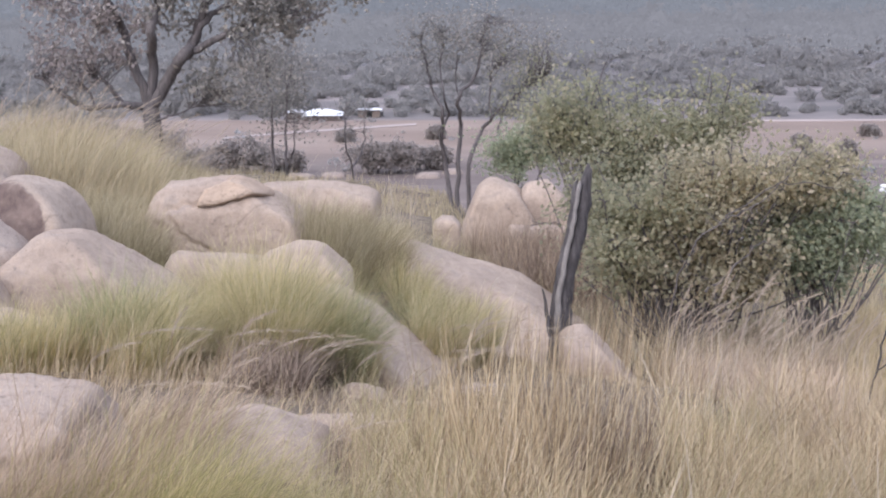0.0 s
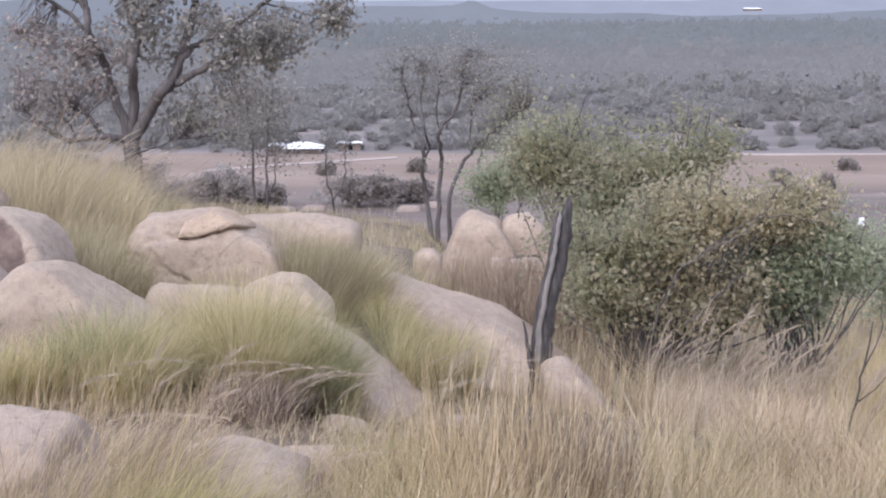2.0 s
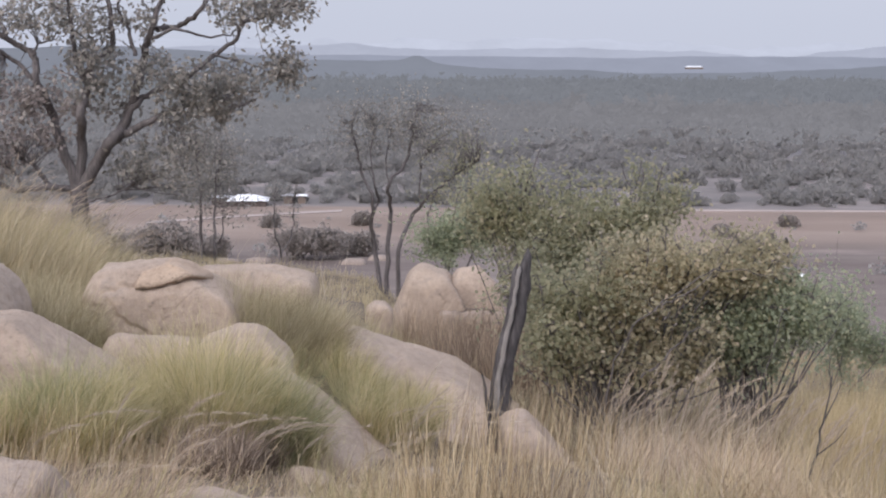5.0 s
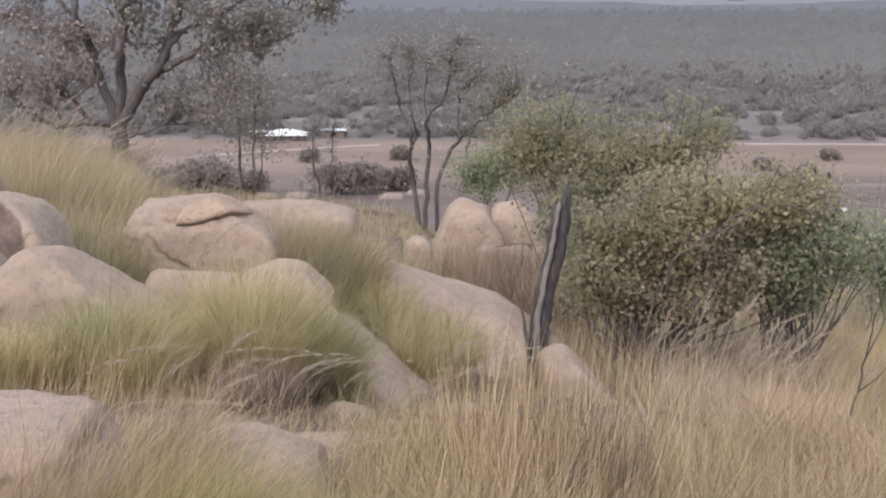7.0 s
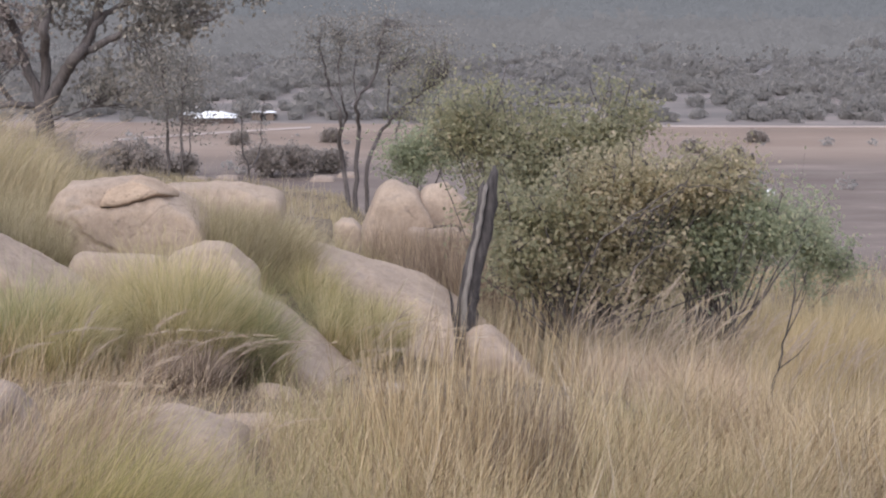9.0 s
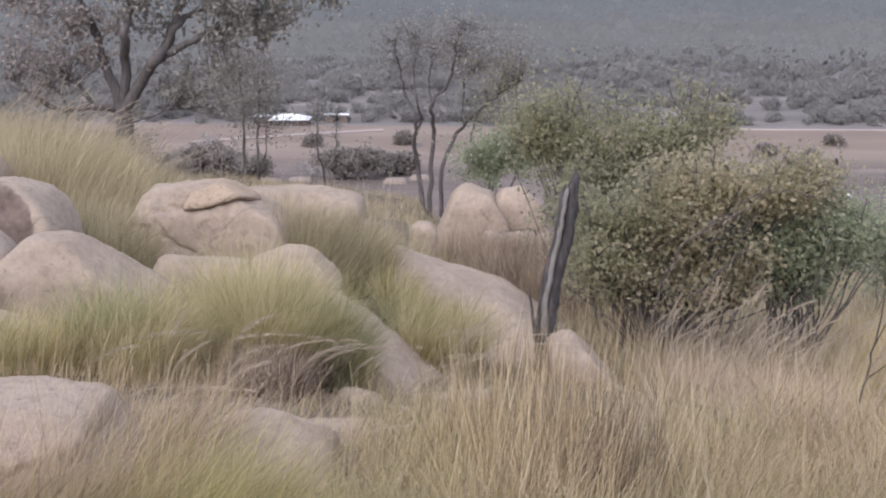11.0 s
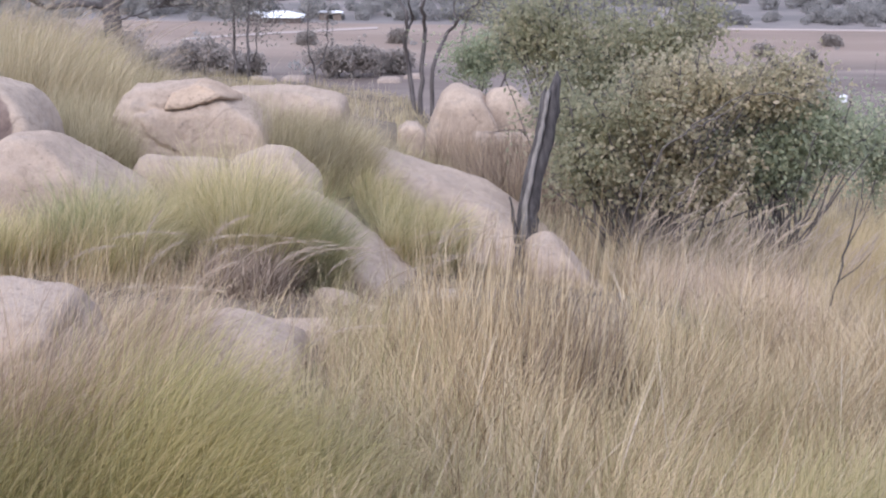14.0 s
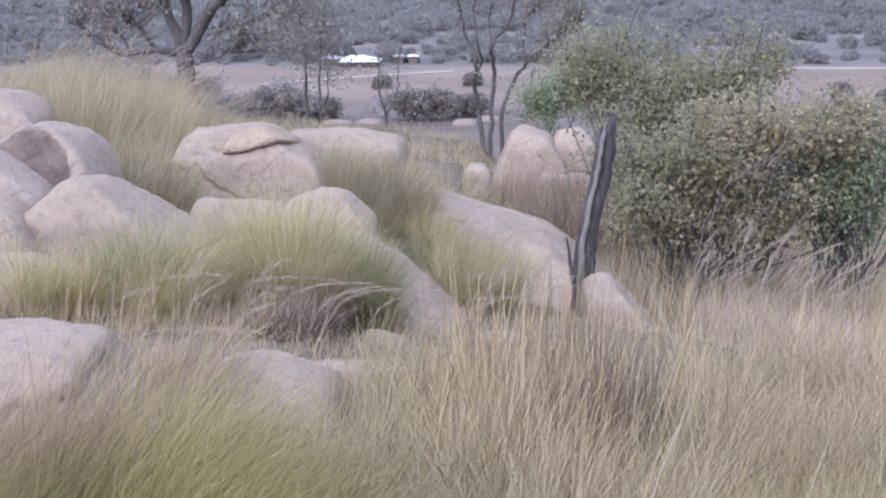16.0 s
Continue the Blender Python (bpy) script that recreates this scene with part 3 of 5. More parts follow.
blades("dry_grass", x, y, 0.36, 0.003, (0.7, 0.0), 0.7, 0.7, PINK_GRASS, "dry pinkish grass blown over near rocks", 20, 5)
x, y = patch(6500, -3.4, 0.3, 7.4, 10.5, 21, lambda x, y: (x < -1.5) | (y > 9.2) & (x < -1.05))
blades("dry_grass", x, y, 0.3, 0.0035, (0.6, 0.0), 0.9, 0.7, STRAW, "dry straw grass between granite rocks", 22, 5)
rng = np.random.default_rng(81)
x, y = rng.uniform(-1.1, 1.2, 3000), rng.uniform(6.2, 12.2, 3000)
blades("dry_grass", x, y, 0.17, 0.004, (0.5, 0.0), 1.2, 0.8, STRAW, "short trampled straw among small rocks", 82, 4)
x, y = rng.uniform(-1.1, 0.9, 1500), rng.uniform(6.6, 9.2, 1500)
blades("dead_stems", x, y, 0.24, 0.004, (0.4, -0.2), 1.6, 0.7, DEAD_STEM, "dark dead stems lying among small rocks", 83, 5)
x, y = clumps(np.array([(-1.2, 8.5, 1.2), (-1.25, 8.75, 1.0), (-1.15, 7.9, 1.0), (-0.95, 8.2, 0.9)]), 1300, 0.3, 41)
blades("dead_stems", x, y, 0.46, 0.0045, (0.2, -0.2), 1.3, 0.25, DEAD_STEM, "tangle of dark dead stems under tussock grass", 42, 6)

x, y = clumps(np.array([(-1.75, 4.42, 1.0), (-1.5, 4.45, 1.0), (-1.3, 4.5, 0.9)]), 650, 0.22, 95, 0.3)
blades("dry_grass", x, y, 0.7, 0.0036, (0.9, 0.0), 0.5, 0.6, PINK_GRASS, "fine straw grass leaning over a flat rock", 96, 6)

x, y = clumps(np.array([(1.0, 4.1, 1.0), (1.2, 4.25, 1.2), (1.4, 4.4, 1.1), (0.8, 3.95, 0.8)]), 1300, 0.22, 101)
blades("tussock_grass", x, y, 0.5, 0.0038, (0.9, 0.0), 0.6, 0.9, GREEN_GRASS, "yellow-green grass bent flat by the wind", 102, 6)

# Straw grass of the right foreground
x, y = patch(25000, -0.55, 2.6, 3.3, 7.2, 23)
blades("straw_grass", x, y, 0.53, 0.0031, (0.3, 0.0), 0.8, 0.45, STRAW, "tall dry straw-coloured grass in the foreground", 24, 5)
x, y = patch(10000, -0.55, 1.4, 3.6, 7.6, 43)
blades("straw_grass", x, y, 0.5, 0.003, (0.3, 0.0), 0.6, 0.5, GREEN_GRASS, "greenish grass mixed into dry straw", 44, 5)
x, y = patch(16000, 0.45, 4.2, 7.0, 11.5, 25, lambda x, y: (x > 1.55) & (x < 0.27 * y + 0.2 * np.sin(5 * y)))
blades("straw_grass", x, y, 0.5, 0.0042, (0.35, 0.0), 0.7, 0.5, PINK_GRASS, "tall dry pinkish grass below a leafy bush", 26, 5)
x, y = patch(13000, 1.2, 6.0, 11.3, 16, 27, lambda x, y: ((x > 1.7) | (y > 14.8)) & (x < 0.27 * y + 0.2 * np.sin(5 * y)))
blades("straw_grass", x, y, 0.52, 0.005, (0.3, 0.0), 0.6, 0.4, PINK_GRASS, "pinkish dry grass with plumes at the bush's foot", 28, 5)
x, y = patch(3500, 0.05, 0.7, 7.6, 10.8, 45)
blades("dry_grass", x, y, 0.36, 0.004, (0.3, 0.0), 0.5, 0.5, STRAW, "dry grass in front of the sloping boulder", 46, 5)

c = scatter(60, -0.3, 2.6, 4.2, 8.5, 73, 0.7, 1.3)
x, y = clumps(c, 90, 0.2, 74)
blades("straw_grass", x, y, 0.72, 0.0042, (0.3, 0.0), 0.8, 0.5, STRAW, "taller tufts of straw rising from dry grass", 75, 5)
c = scatter(26, -0.6, 1.6, 4.0, 7.2, 76, 0.7, 1.3)
x, y = clumps(c, 110, 0.2, 77)
blades("straw_grass", x, y, 0.62, 0.004, (0.3, 0.0), 0.6, 0.5, YELLOW_GRASS, "yellow tufts within dry straw", 78, 5)
x, y = patch(9000, 2.4, 6.2, 9.0, 16.5, 93, lambda x, y: x > 0.26 * y)
blades("yellow_grass", x, y, 0.75, 0.005, (0.3, 0.0), 0.5, 0.4, GOLD_GRASS, "yellow grass at the edge of pinkish grass", 94, 5)
x, y = clumps(np.array([(5.0, 14.8, 1.2), (5.5, 15.5, 1.3), (4.7, 13.8, 1.0), (5.9, 16.5, 1.4), (5.3, 17.5, 1.4), (4.3, 13.2, 1.0), (4.0, 12.6, 0.8), (4.6, 14.3, 1.1)]), 1000, 0.45, 79)
blades("yellow_grass", x, y, 1.0, 0.006, (0.25, 0.0), 0.5, 0.4, GOLD_GRASS, "bright yellow grass beside a green bush", 80, 5)

# Dry undergrowth in the shade below the bushes
rng = np.random.default_rng(141)
x, y = rng.uniform(0.9, 4.6, 6500), rng.uniform(13.5, 16.2, 6500)
blades("dry_undergrowth", x, y, 0.68, 0.006, (0.15, 0.0), 0.9, 0.4, DULL_GRASS, "dull brown dry undergrowth beneath the bushes", 142, 5)
x, y = rng.uniform(0.9, 4.6, 2300), rng.uniform(13.4, 16.0, 2300)
blades("dead_stems", x, y, 0.75, 0.006, (0.1, 0.0), 0.9, 0.3, DEAD_STEM, "dark dead stems beneath the bushes", 143, 5)

x, y = clumps(np.array([(-1.2, 8.35, 1.2), (-1.0, 8.15, 1.0), (-1.35, 8.2, 0.9)]), 70, 0.24, 151, 0.2)
blades("dead_stems", x, y, 0.5, 0.009, (0.0, -0.1), 1.7, 0.1, DEAD_STEM, "dark broken sticks tangled under tussock grass", 152, 5)
x, y = patch(9000, 0.2, 2.4, 3.1, 5.0, 153)
blades("tussock_grass", x, y, 0.44, 0.003, (0.6, 0.0), 0.7, 0.7, GREEN_GRASS, "green-yellow grass bending over in the foreground", 154, 6)

# Stiff pale stalks standing singly
rng = np.random.default_rng(131)
x, y = rng.uniform(-2.6, -1.25, 300), rng.uniform(7.5, 8.5, 300)
blades("tall_stalks", x, y, 0.52, 0.0045, (0.25, 0.0), 0.4, 0.2, STRAW, "pale straw stalks before the soft tussocks", 132, 5)
x, y = clumps(np.array([(0.25, 5.6, 1.3), (0.5, 5.9, 1.0), (0.0, 5.9, 0.9)]), 230, 0.3, 29)
blades("tall_stalks", x, y, 0.82, 0.006, (0.14, 0.0), 0.3, 0.12, STRAW, "stiff tall pale stalks of dead grass", 30, 5, vary=0.2)
x, y = clumps(np.array([(0.28, 5.6, 1.2), (0.45, 5.8, 1.0), (0.3, 6.1, 1.0)]), 330, 0.22, 31)
blades("tall_stalks", x, y, 0.62, 0.006, (0.1, 0.0), 0.25, 0.12, DEAD_STEM, "dark dead stems within pale stalks", 32, 5)
x, y = patch(700, -0.3, 3.2, 3.8, 9.5, 47)
blades("tall_stalks", x, y, 0.82, 0.005, (0.25, 0.0), 0.6, 0.25, PLUME, "pale bleached stalks rising out of grass", 48, 6)
x, y = patch(90, -2.6, -0.4, 4.2, 8.5, 49)
blades("tall_stalks", x, y, 0.6, 0.005, (0.4, 0.0), 0.4, 0.25, STRAW, "single straw stalks beside near rocks", 50, 6)
x, y = patch(420, 0.9, 4.6, 10.5, 14.2, 51)
blades("tall_stalks", x, y, 0.95, 0.007, (0.15, 0.0), 0.25, 0.15, PLUME, "long bleached stalks in front of a bush", 52, 5)

rng = np.random.default_rng(86)
x, y = rng.uniform(0.1, 1.5, 230), rng.uniform(7.0, 11.9, 230)
blades("tall_stalks", x, y, 0.62, 0.005, (0.1, 0.0), 0.3, 0.15, STRAW, "thin straw stalks round the charred stump", 87, 5)
x, y = rng.normal(0.72, 0.22, 120), rng.uniform(11.5, 12.2, 120)
blades("tall_stalks", x, y, 0.7, 0.006, (0.1, 0.0), 0.25, 0.15, PINK_GRASS, "pale stalks at the foot of the charred stump", 88, 5)

x, y = rng.uniform(0.95, 2.0, 130), rng.uniform(11.6, 13.2, 130)
blades("tall_stalks", x, y, 1.05, 0.007, (0.12, 0.0), 0.3, 0.1, STRAW, "tall straight straw stalks beside the charred stump", 182, 5)

# Plumes
x, y = patch(170, 1.3, 4.6, 8.5, 13.0, 53)
seed_heads("plume_grass", x, y, 0.9, 0.26, 0.45, PLUME, "soft pale pink seed plumes bent by the wind", 54, thick=0.035)
x, y = patch(70, -0.6, 0.8, 6.5, 11.0, 55)
seed_heads("plume_grass", x, y, 0.72, 0.26, 1.0, PLUME, "pale feathery plumes arching over grass", 56)
x, y = patch(14, -2.4, -0.4, 5.2, 9.2, 57)
seed_heads("plume_grass", x, y, 0.55, 0.24, 1.2, PLUME, "feathery plumes blown flat near rocks", 58)

x, y = clumps(np.array([(-1.25, 6.7, 1.0), (-0.9, 7.2, 1.0), (-0.45, 7.9, 1.0), (-0.2, 8.6, 1.0), (-1.5, 6.0, 1.0)]), 2, 0.35, 103, 0.2)
rng = np.random.default_rng(104)
x, y = np.concatenate([x, rng.uniform(-1.2, -0.1, 5)]), np.concatenate([y, rng.uniform(6.8, 8.2, 5)])
seed_heads("plume_grass", x, y, 0.5, 0.3, 1.3, PLUME, "long pale plumes swept sideways among small rocks", 105, hairs=130, thick=0.045)

# Grass over the rest of the hill, up to its brow
c = np.array([(-5.4, 17.2, 1.3), (-4.9, 16.4, 1.2), (-4.8, 17.4, 1.3), (-5.9, 18.5, 1.4), (-5.2, 18.4, 1.2)])
x, y = clumps(c, 620, 0.3, 161)
blades("tall_grass", x, y, 1.4, 0.007, (0.4, 0.0), 0.7, 0.55, YELLOW_GRASS, "high feathery tussocks of yellow grass on the rise", 162, 7)
x, y = clumps(c + (0.25, 0.5, 0.0), 420, 0.3, 163)
blades("tall_grass", x, y, 1.25, 0.007, (0.35, 0.0), 0.7, 0.55, GREEN_GRASS, "green-yellow tussocks beside the cracked boulder", 164, 7)
x, y = clumps(c, 9, 0.45, 165)
seed_heads("plume_grass", x, y, 1.6, 0.36, 0.6, PLUME, "pale plumes standing over high tussocks", 166, thick=0.04)
c = np.concatenate([scatter(40, -6.5, -3.6, 14.5, 25, 65, 0.8, 1.4), scatter(12, -5.0, -3.5, 13.5, 17, 97, 0.7, 1.1), scatter(16, -10, -6, 26, 35, 66, 1.0, 1.7)])
x, y = clumps(c, 260, 0.45, 67)
x, y = x[x < -0.23 * y], y[x < -0.23 * y]
blades("tall_grass", x, y, 1.25, 0.008, (0.35, 0.0), 0.5, 0.45, YELLOW_GRASS, "tall feathery yellow grass on the rise", 68, 6)
c = np.concatenate([scatter(18, -5.6, -3.1, 13.6, 18, 106, 0.8, 1.3), scatter(14, -7.5, -4.5, 18, 28, 107, 1.0, 1.6)])
x, y = clumps(c, 300, 0.42, 108)
x, y = x[x < -0.2 * y], y[x < -0.2 * y]
blades("tall_grass", x, y, 0.95, 0.008, (0.35, 0.0), 0.55, 0.45, DULL_GRASS, "olive-green tussocks among yellow grass on the rise", 109, 6)
x, y = patch(300, -8.5, -3.0, 14, 33, 69, lambda x, y: x < -0.2 * y)
seed_heads("plume_grass", x, y, 1.35, 0.38, 0.6, PLUME, "pale plumes of tall yellow grass", 70, thick=0.05)
c = np.array([(0.8, 18.0, 1.0), (0.95, 18.6, 1.1), (0.75, 19.0, 1.0), (1.05, 19.5, 1.1), (1.3, 18.5, 1.0), (0.55, 20.0, 0.9), (1.5, 20.0, 1.1), (0.9, 17.5, 0.9), (1.25, 17.0, 0.9)])
x, y = clumps(c, 520, 0.4, 89)
blades("dry_shrub_grass", x, y, 1.25, 0.008, (0.1, 0.0), 0.5, 0.25, DEAD_STEM, "dull brown dead stems behind the sloping boulder", 90, 5)
x, y = clumps(c, 330, 0.45, 91)
blades("dry_shrub_grass", x, y, 1.05, 0.007, (0.15, 0.0), 0.5, 0.3, PINK_GRASS, "wispy grey-pink grass behind the sloping boulder", 92, 5)
c = np.array([(0.9, 24.5, 1.2), (1.3, 25.5, 1.2), (0.5, 26.0, 1.0), (1.7, 24.0, 1.2), (0.2, 25.0, 0.8)])
x, y = clumps(c, 240, 0.45, 98)
blades("dry_shrub_grass", x, y, 1.15, 0.008, (0.2, 0.0), 0.4, 0.3, DEAD_STEM, "brown dead stems before upright boulders", 99, 5)
x, y = clumps(c, 400, 0.45, 71)
blades("dry_shrub_grass", x, y, 1.1, 0.009, (0.2, 0.0), 0.4, 0.3, PINK_GRASS, "wispy grey-pink grass before upright boulders", 72, 5)
x, y = patch(16000, -9, 1, 14.5, 30, 33, lambda x, y: (x < -0.19 * y) | (y < 19) | (x > -0.03 * y))
blades("hill_grass", x, y, 0.55, 0.01, (0.3, 0.0), 0.5, 0.4, YELLOW_GRASS, "yellow grass covering the hillside beyond boulders", 34, 5)
x, y = patch(7000, -10.5, 3, 29, 44, 39, lambda x, y: x > -0.24 * y)
blades("hill_grass", x, y, 0.34, 0.014, (0.3, 0.0), 0.6, 0.4, YELLOW_GRASS, "short dry grass along the hill's brow", 40, 4)
x, y = patch(18000, -18, 3, 29, 44, 35, lambda x, y: x < -0.235 * y)
blades("hill_grass", x, y, 0.75, 0.016, (0.3, 0.0), 0.5, 0.4, YELLOW_GRASS, "yellow and brown grass along the hill's brow", 36, 4)
x, y = patch(8000, 0.5, 12, 15, 34, 37)
blades("hill_grass", x, y, 0.75, 0.012, (0.3, 0.0), 0.5, 0.4, YELLOW_GRASS, "bright yellow grass behind the bush", 38, 4)


x, y = patch(500, -8, -1, 17, 32, 171, lambda x, y: (x > -0.24 * y) & (x < -0.03 * y))
blades("tall_stalks", x, y, 1.15, 0.008, (0.2, 0.0), 0.35, 0.2, PLUME, "pale wispy stalks along the hill's brow", 172, 6)


# ---- trees and shrubs ----
def tube(points, radii, sides=6):
    """Vertices and triangles of a tapered limb along points."""
    P = np.array(points, float)
    n = len(P)
    T = np.gradient(P, axis=0)
    T /= np.linalg.norm(T, axis=1)[:, None] + 1e-9
    ref = np.array([0.3, 1.0, 0.2])
    U = np.cross(T, ref)
    U /= np.linalg.norm(U, axis=1)[:, None] + 1e-9
    V = np.cross(T, U)
    a = np.linspace(0, 2 * np.pi, sides, endpoint=False)
    co = P[:, None] + np.array(radii)[:, None, None] * (np.cos(a)[None, :, None] * U[:, None] + np.sin(a)[None, :, None] * V[:, None])
    t = []
    for k in range(n - 1):
        for s in range(sides):
            p, q = k * sides + s, k * sides + (s + 1) % sides
            t += [[p, q, q + sides], [p, q + sides, p + sides]]
    return co.reshape(-1, 3), np.array(t)


def curve(points, n, wobble, rng):
    """Points along a smooth line through the given ones, a little crooked."""
    P = np.array(points, float)
    s = np.linspace(0, len(P) - 1, n)
    out = np.empty((n, 3))
    for j, v in enumerate(s):
        i = min(int(v), len(P) - 2)
        f = v - i
        p0, p1, p2, p3 = P[max(i - 1, 0)], P[i], P[i + 1], P[min(i + 2, len(P) - 1)]
        out[j] = 0.5 * (2 * p1 + (p2 - p0) * f + (2 * p0 - 5 * p1 + 4 * p2 - p3) * f * f + (3 * p1 - p0 - 3 * p2 + p3) * f ** 3)
    out[1:-1] += rng.normal(0, wobble, (n - 2, 3))
    return out


def join(parts):
    co, tr, k = [], [], 0
    for c, t in parts:
        co.append(c), tr.append(t + k)
        k += len(c)
    return np.concatenate(co), np.concatenate(tr)


def leaves_at(P, length, width, rng, hang=0.5):
    """Folded leaves, each two triangles, at the points P."""
    n = len(P)
    d = rng.normal(0, 1, (n, 3))
    d[:, 2] -= hang
    d /= np.linalg.norm(d, axis=1)[:, None]
    u = np.cross(d, rng.normal(0, 1, (n, 3)))
    u /= np.linalg.norm(u, axis=1)[:, None] + 1e-9
    L = (length * rng.uniform(0.6, 1.25, n))[:, None]
    W = (width * rng.uniform(0.6, 1.25, n))[:, None]
    nrm = np.cross(d, u)
    a, tip = P, P + d * L
    l, r = P + d * L * 0.45 + u * W * 0.5 + nrm * W * 0.15, P + d * L * 0.45 - u * W * 0.5 + nrm * W * 0.15
    co = np.stack([a, l, tip, r], 1).reshape(-1, 3)
    i = np.arange(n)[:, None] * 4
    t = np.concatenate([i + np.array([[0, 1, 2]]), i + np.array([[0, 2, 3]])], 1).reshape(-1, 3)
    return co, t


def tree(name, base, limbs, lobes, wood, label, leaf, seed, category="tree", group="", sides=6, wobble=0.03, crown_name="crown", slim=0.68, hang=0.5, split="", inner=0.35, fine=0.016, ragged=False):
    """limbs: (points, thick radius, thin radius), from the base. lobes: (centre, radii, twigs, leaves a twig, material)."""
    rng = np.random.default_rng(seed)
    root = new(name)
    root.location = base
    tagged(root, label, category, group)
    tubes, ends, own = [], [], []
    for pts, r0, r1 in limbs:
        n = 4 * len(pts)
        c = curve(pts, n, wobble * 0.4, rng)
        (own if split else tubes).append(tube(c, np.linspace(r0, r1, n) * slim, sides))
        ends += list(c[n // 3:])
    ends = np.array(ends)
    leaf_sets = {}
    for centre, radii, twigs, per, mat in lobes:
        v = rng.normal(0, 1, (twigs, 3))
        v /= np.linalg.norm(v, axis=1)[:, None]
        v *= (np.abs(rng.normal(0, 0.62, twigs)) + 0.1 if ragged else rng.uniform(0.15, 1.0, twigs) ** 0.5)[:, None]
        v *= 1 + 0.25 * np.sin(v[:, :1] * 5 + seed) * np.cos(v[:, 2:] * 4)
        v *= np.where(rng.uniform(0, 1, (twigs, 1)) < 0.14, rng.uniform(1.1, 1.5, (twigs, 1)), 1)
        tips = np.array(centre) + v * np.array(radii)
        for tip in tips:
            near = ends[np.argmin(((ends - tip) ** 2).sum(1) * rng.uniform(0.6, 1.6, len(ends)))]
            mid = (near + tip) / 2 + rng.normal(0, 0.06, 3) * np.linalg.norm(tip - near)
            c = curve([near, mid, tip], 5, wobble * 0.3, rng)
            thin = min(limbs[0][1] * 0.045, fine) + 0.002
            tubes.append(tube(c, np.linspace(thin * 1.6, thin * 0.5, 5), 4))
            k = rng.integers(max(1, per // 2), per + per // 2 + 1)
            f = rng.uniform(inner, 1.05, k)[:, None]
            leaf_sets.setdefault(mat.name, [mat, []])[1].append(near * (1 - f) ** 2 + 2 * mid * f * (1 - f) + tip * f * f + rng.normal(0, leaf[2], (k, 3)))
    pieces = [("trunk" if i == 0 or split == "stem" else split, q) for i, q in enumerate(own)] + [("branchwork" if split else "trunk", join(tubes))]
    for piece, (co, t) in pieces:
        o = quick_mesh(piece, co, t, wood, root)
        if piece == "branchwork":
            tagged(o, kind="stuff")
        o.data.polygons.foreach_set("use_smooth", [True] * len(o.data.polygons))
    for mat, P in leaf_sets.values():
        co, t = leaves_at(np.concatenate(P), leaf[0], leaf[1], rng, hang)
        quick_mesh(crown_name, co, t, mat, root)
    return root


# Large spreading eucalypt on the brow. Points are relative to its base; x across, z up.
BT = (-8.55, 37.3, -4.2)
K, RISE = 0.0150, 1.25


def bt(*pts, lean=0.0):
    """Points of the tree from its own sketch: hundredths across and up from the root collar."""
    rng = np.random.default_rng(int(abs(pts[0][0] * 7 + pts[-1][1])) + 3)
    return [(a * K, rng.normal(0, 0.35) * (i > 0) + lean * i, b * K + RISE) for i, (a, b) in enumerate(pts)]


big_limbs = [
    ([(0.18, 0, -0.2), (0.12, 0, 0.5), (0.1, 0, 1.4), (0.08, 0, 2.4)], 0.4, 0.25),
    (bt((-5, 66), (-22, 72), (-52, 73), (-110, 66), (-145, 90), (-180, 110), (-205, 120)), 0.13, 0.04),
    (bt((-45, 74), (-62, 102), (-75, 115), (-95, 118)), 0.08, 0.03),
    (bt((-95, 70), (-102, 92), (-118, 108)), 0.05, 0.02),
    (bt((0, 72), (-25, 148), (-45, 200), (-57, 252), (-67, 298), (-97, 318), (-130, 342), (-180, 358), (-230, 366)), 0.16, 0.05),
    (bt((-67, 298), (-57, 318), (-30, 326)), 0.05, 0.02),
    (bt((-60, 254), (-105, 290), (-140, 318), (-155, 350), (-190, 380)), 0.08, 0.03),
    (bt((-110, 328), (-130, 365), (-145, 410), (-150, 460)), 0.07, 0.03),
    (bt((4, 75), (14, 150), (24, 205), (24, 252), (38, 285), (63, 312), (66, 365), (58, 420), (60, 490)), 0.17, 0.05),
    (bt((24, 248), (6, 290), (-2, 325), (-8, 380), (-18, 440)), 0.1, 0.04),
    (bt((10, 72), (42, 122), (72, 158), (86, 190), (103, 232), (112, 296), (132, 328), (148, 370), (160, 420), (175, 480)), 0.21, 0.05),
    (bt((108, 300), (93, 345), (83, 378), (95, 425)), 0.07, 0.03),
    (bt((146, 345), (182, 352), (222, 374), (248, 410), (275, 450)), 0.1, 0.04),
    (bt((66, 152), (112, 178), (152, 196), (184, 212), (242, 222), (300, 216)), 0.13, 0.03),
    (bt((84, 172), (104, 212), (142, 242), (202, 266), (242, 302), (282, 328), (294, 356), (322, 364), (362, 388)), 0.11, 0.03),
    (bt((132, 326), (182, 344), (240, 332), (285, 345)), 0.06, 0.02),
    (bt((242, 302), (290, 290), (345, 270)), 0.04, 0.015),
    (bt((12, 42), (42, 52), (72, 60), (100, 72)), 0.04, 0.015),
    (bt((16, 20), (30, 34), (42, 40)), 0.03, 0.01),
]


def lobe(px, pz, rx, rz, ry, twigs, per, mat):
    return ((px * K, 0.0, pz * K + RISE), (rx * K, ry, rz * K), twigs, per, mat)


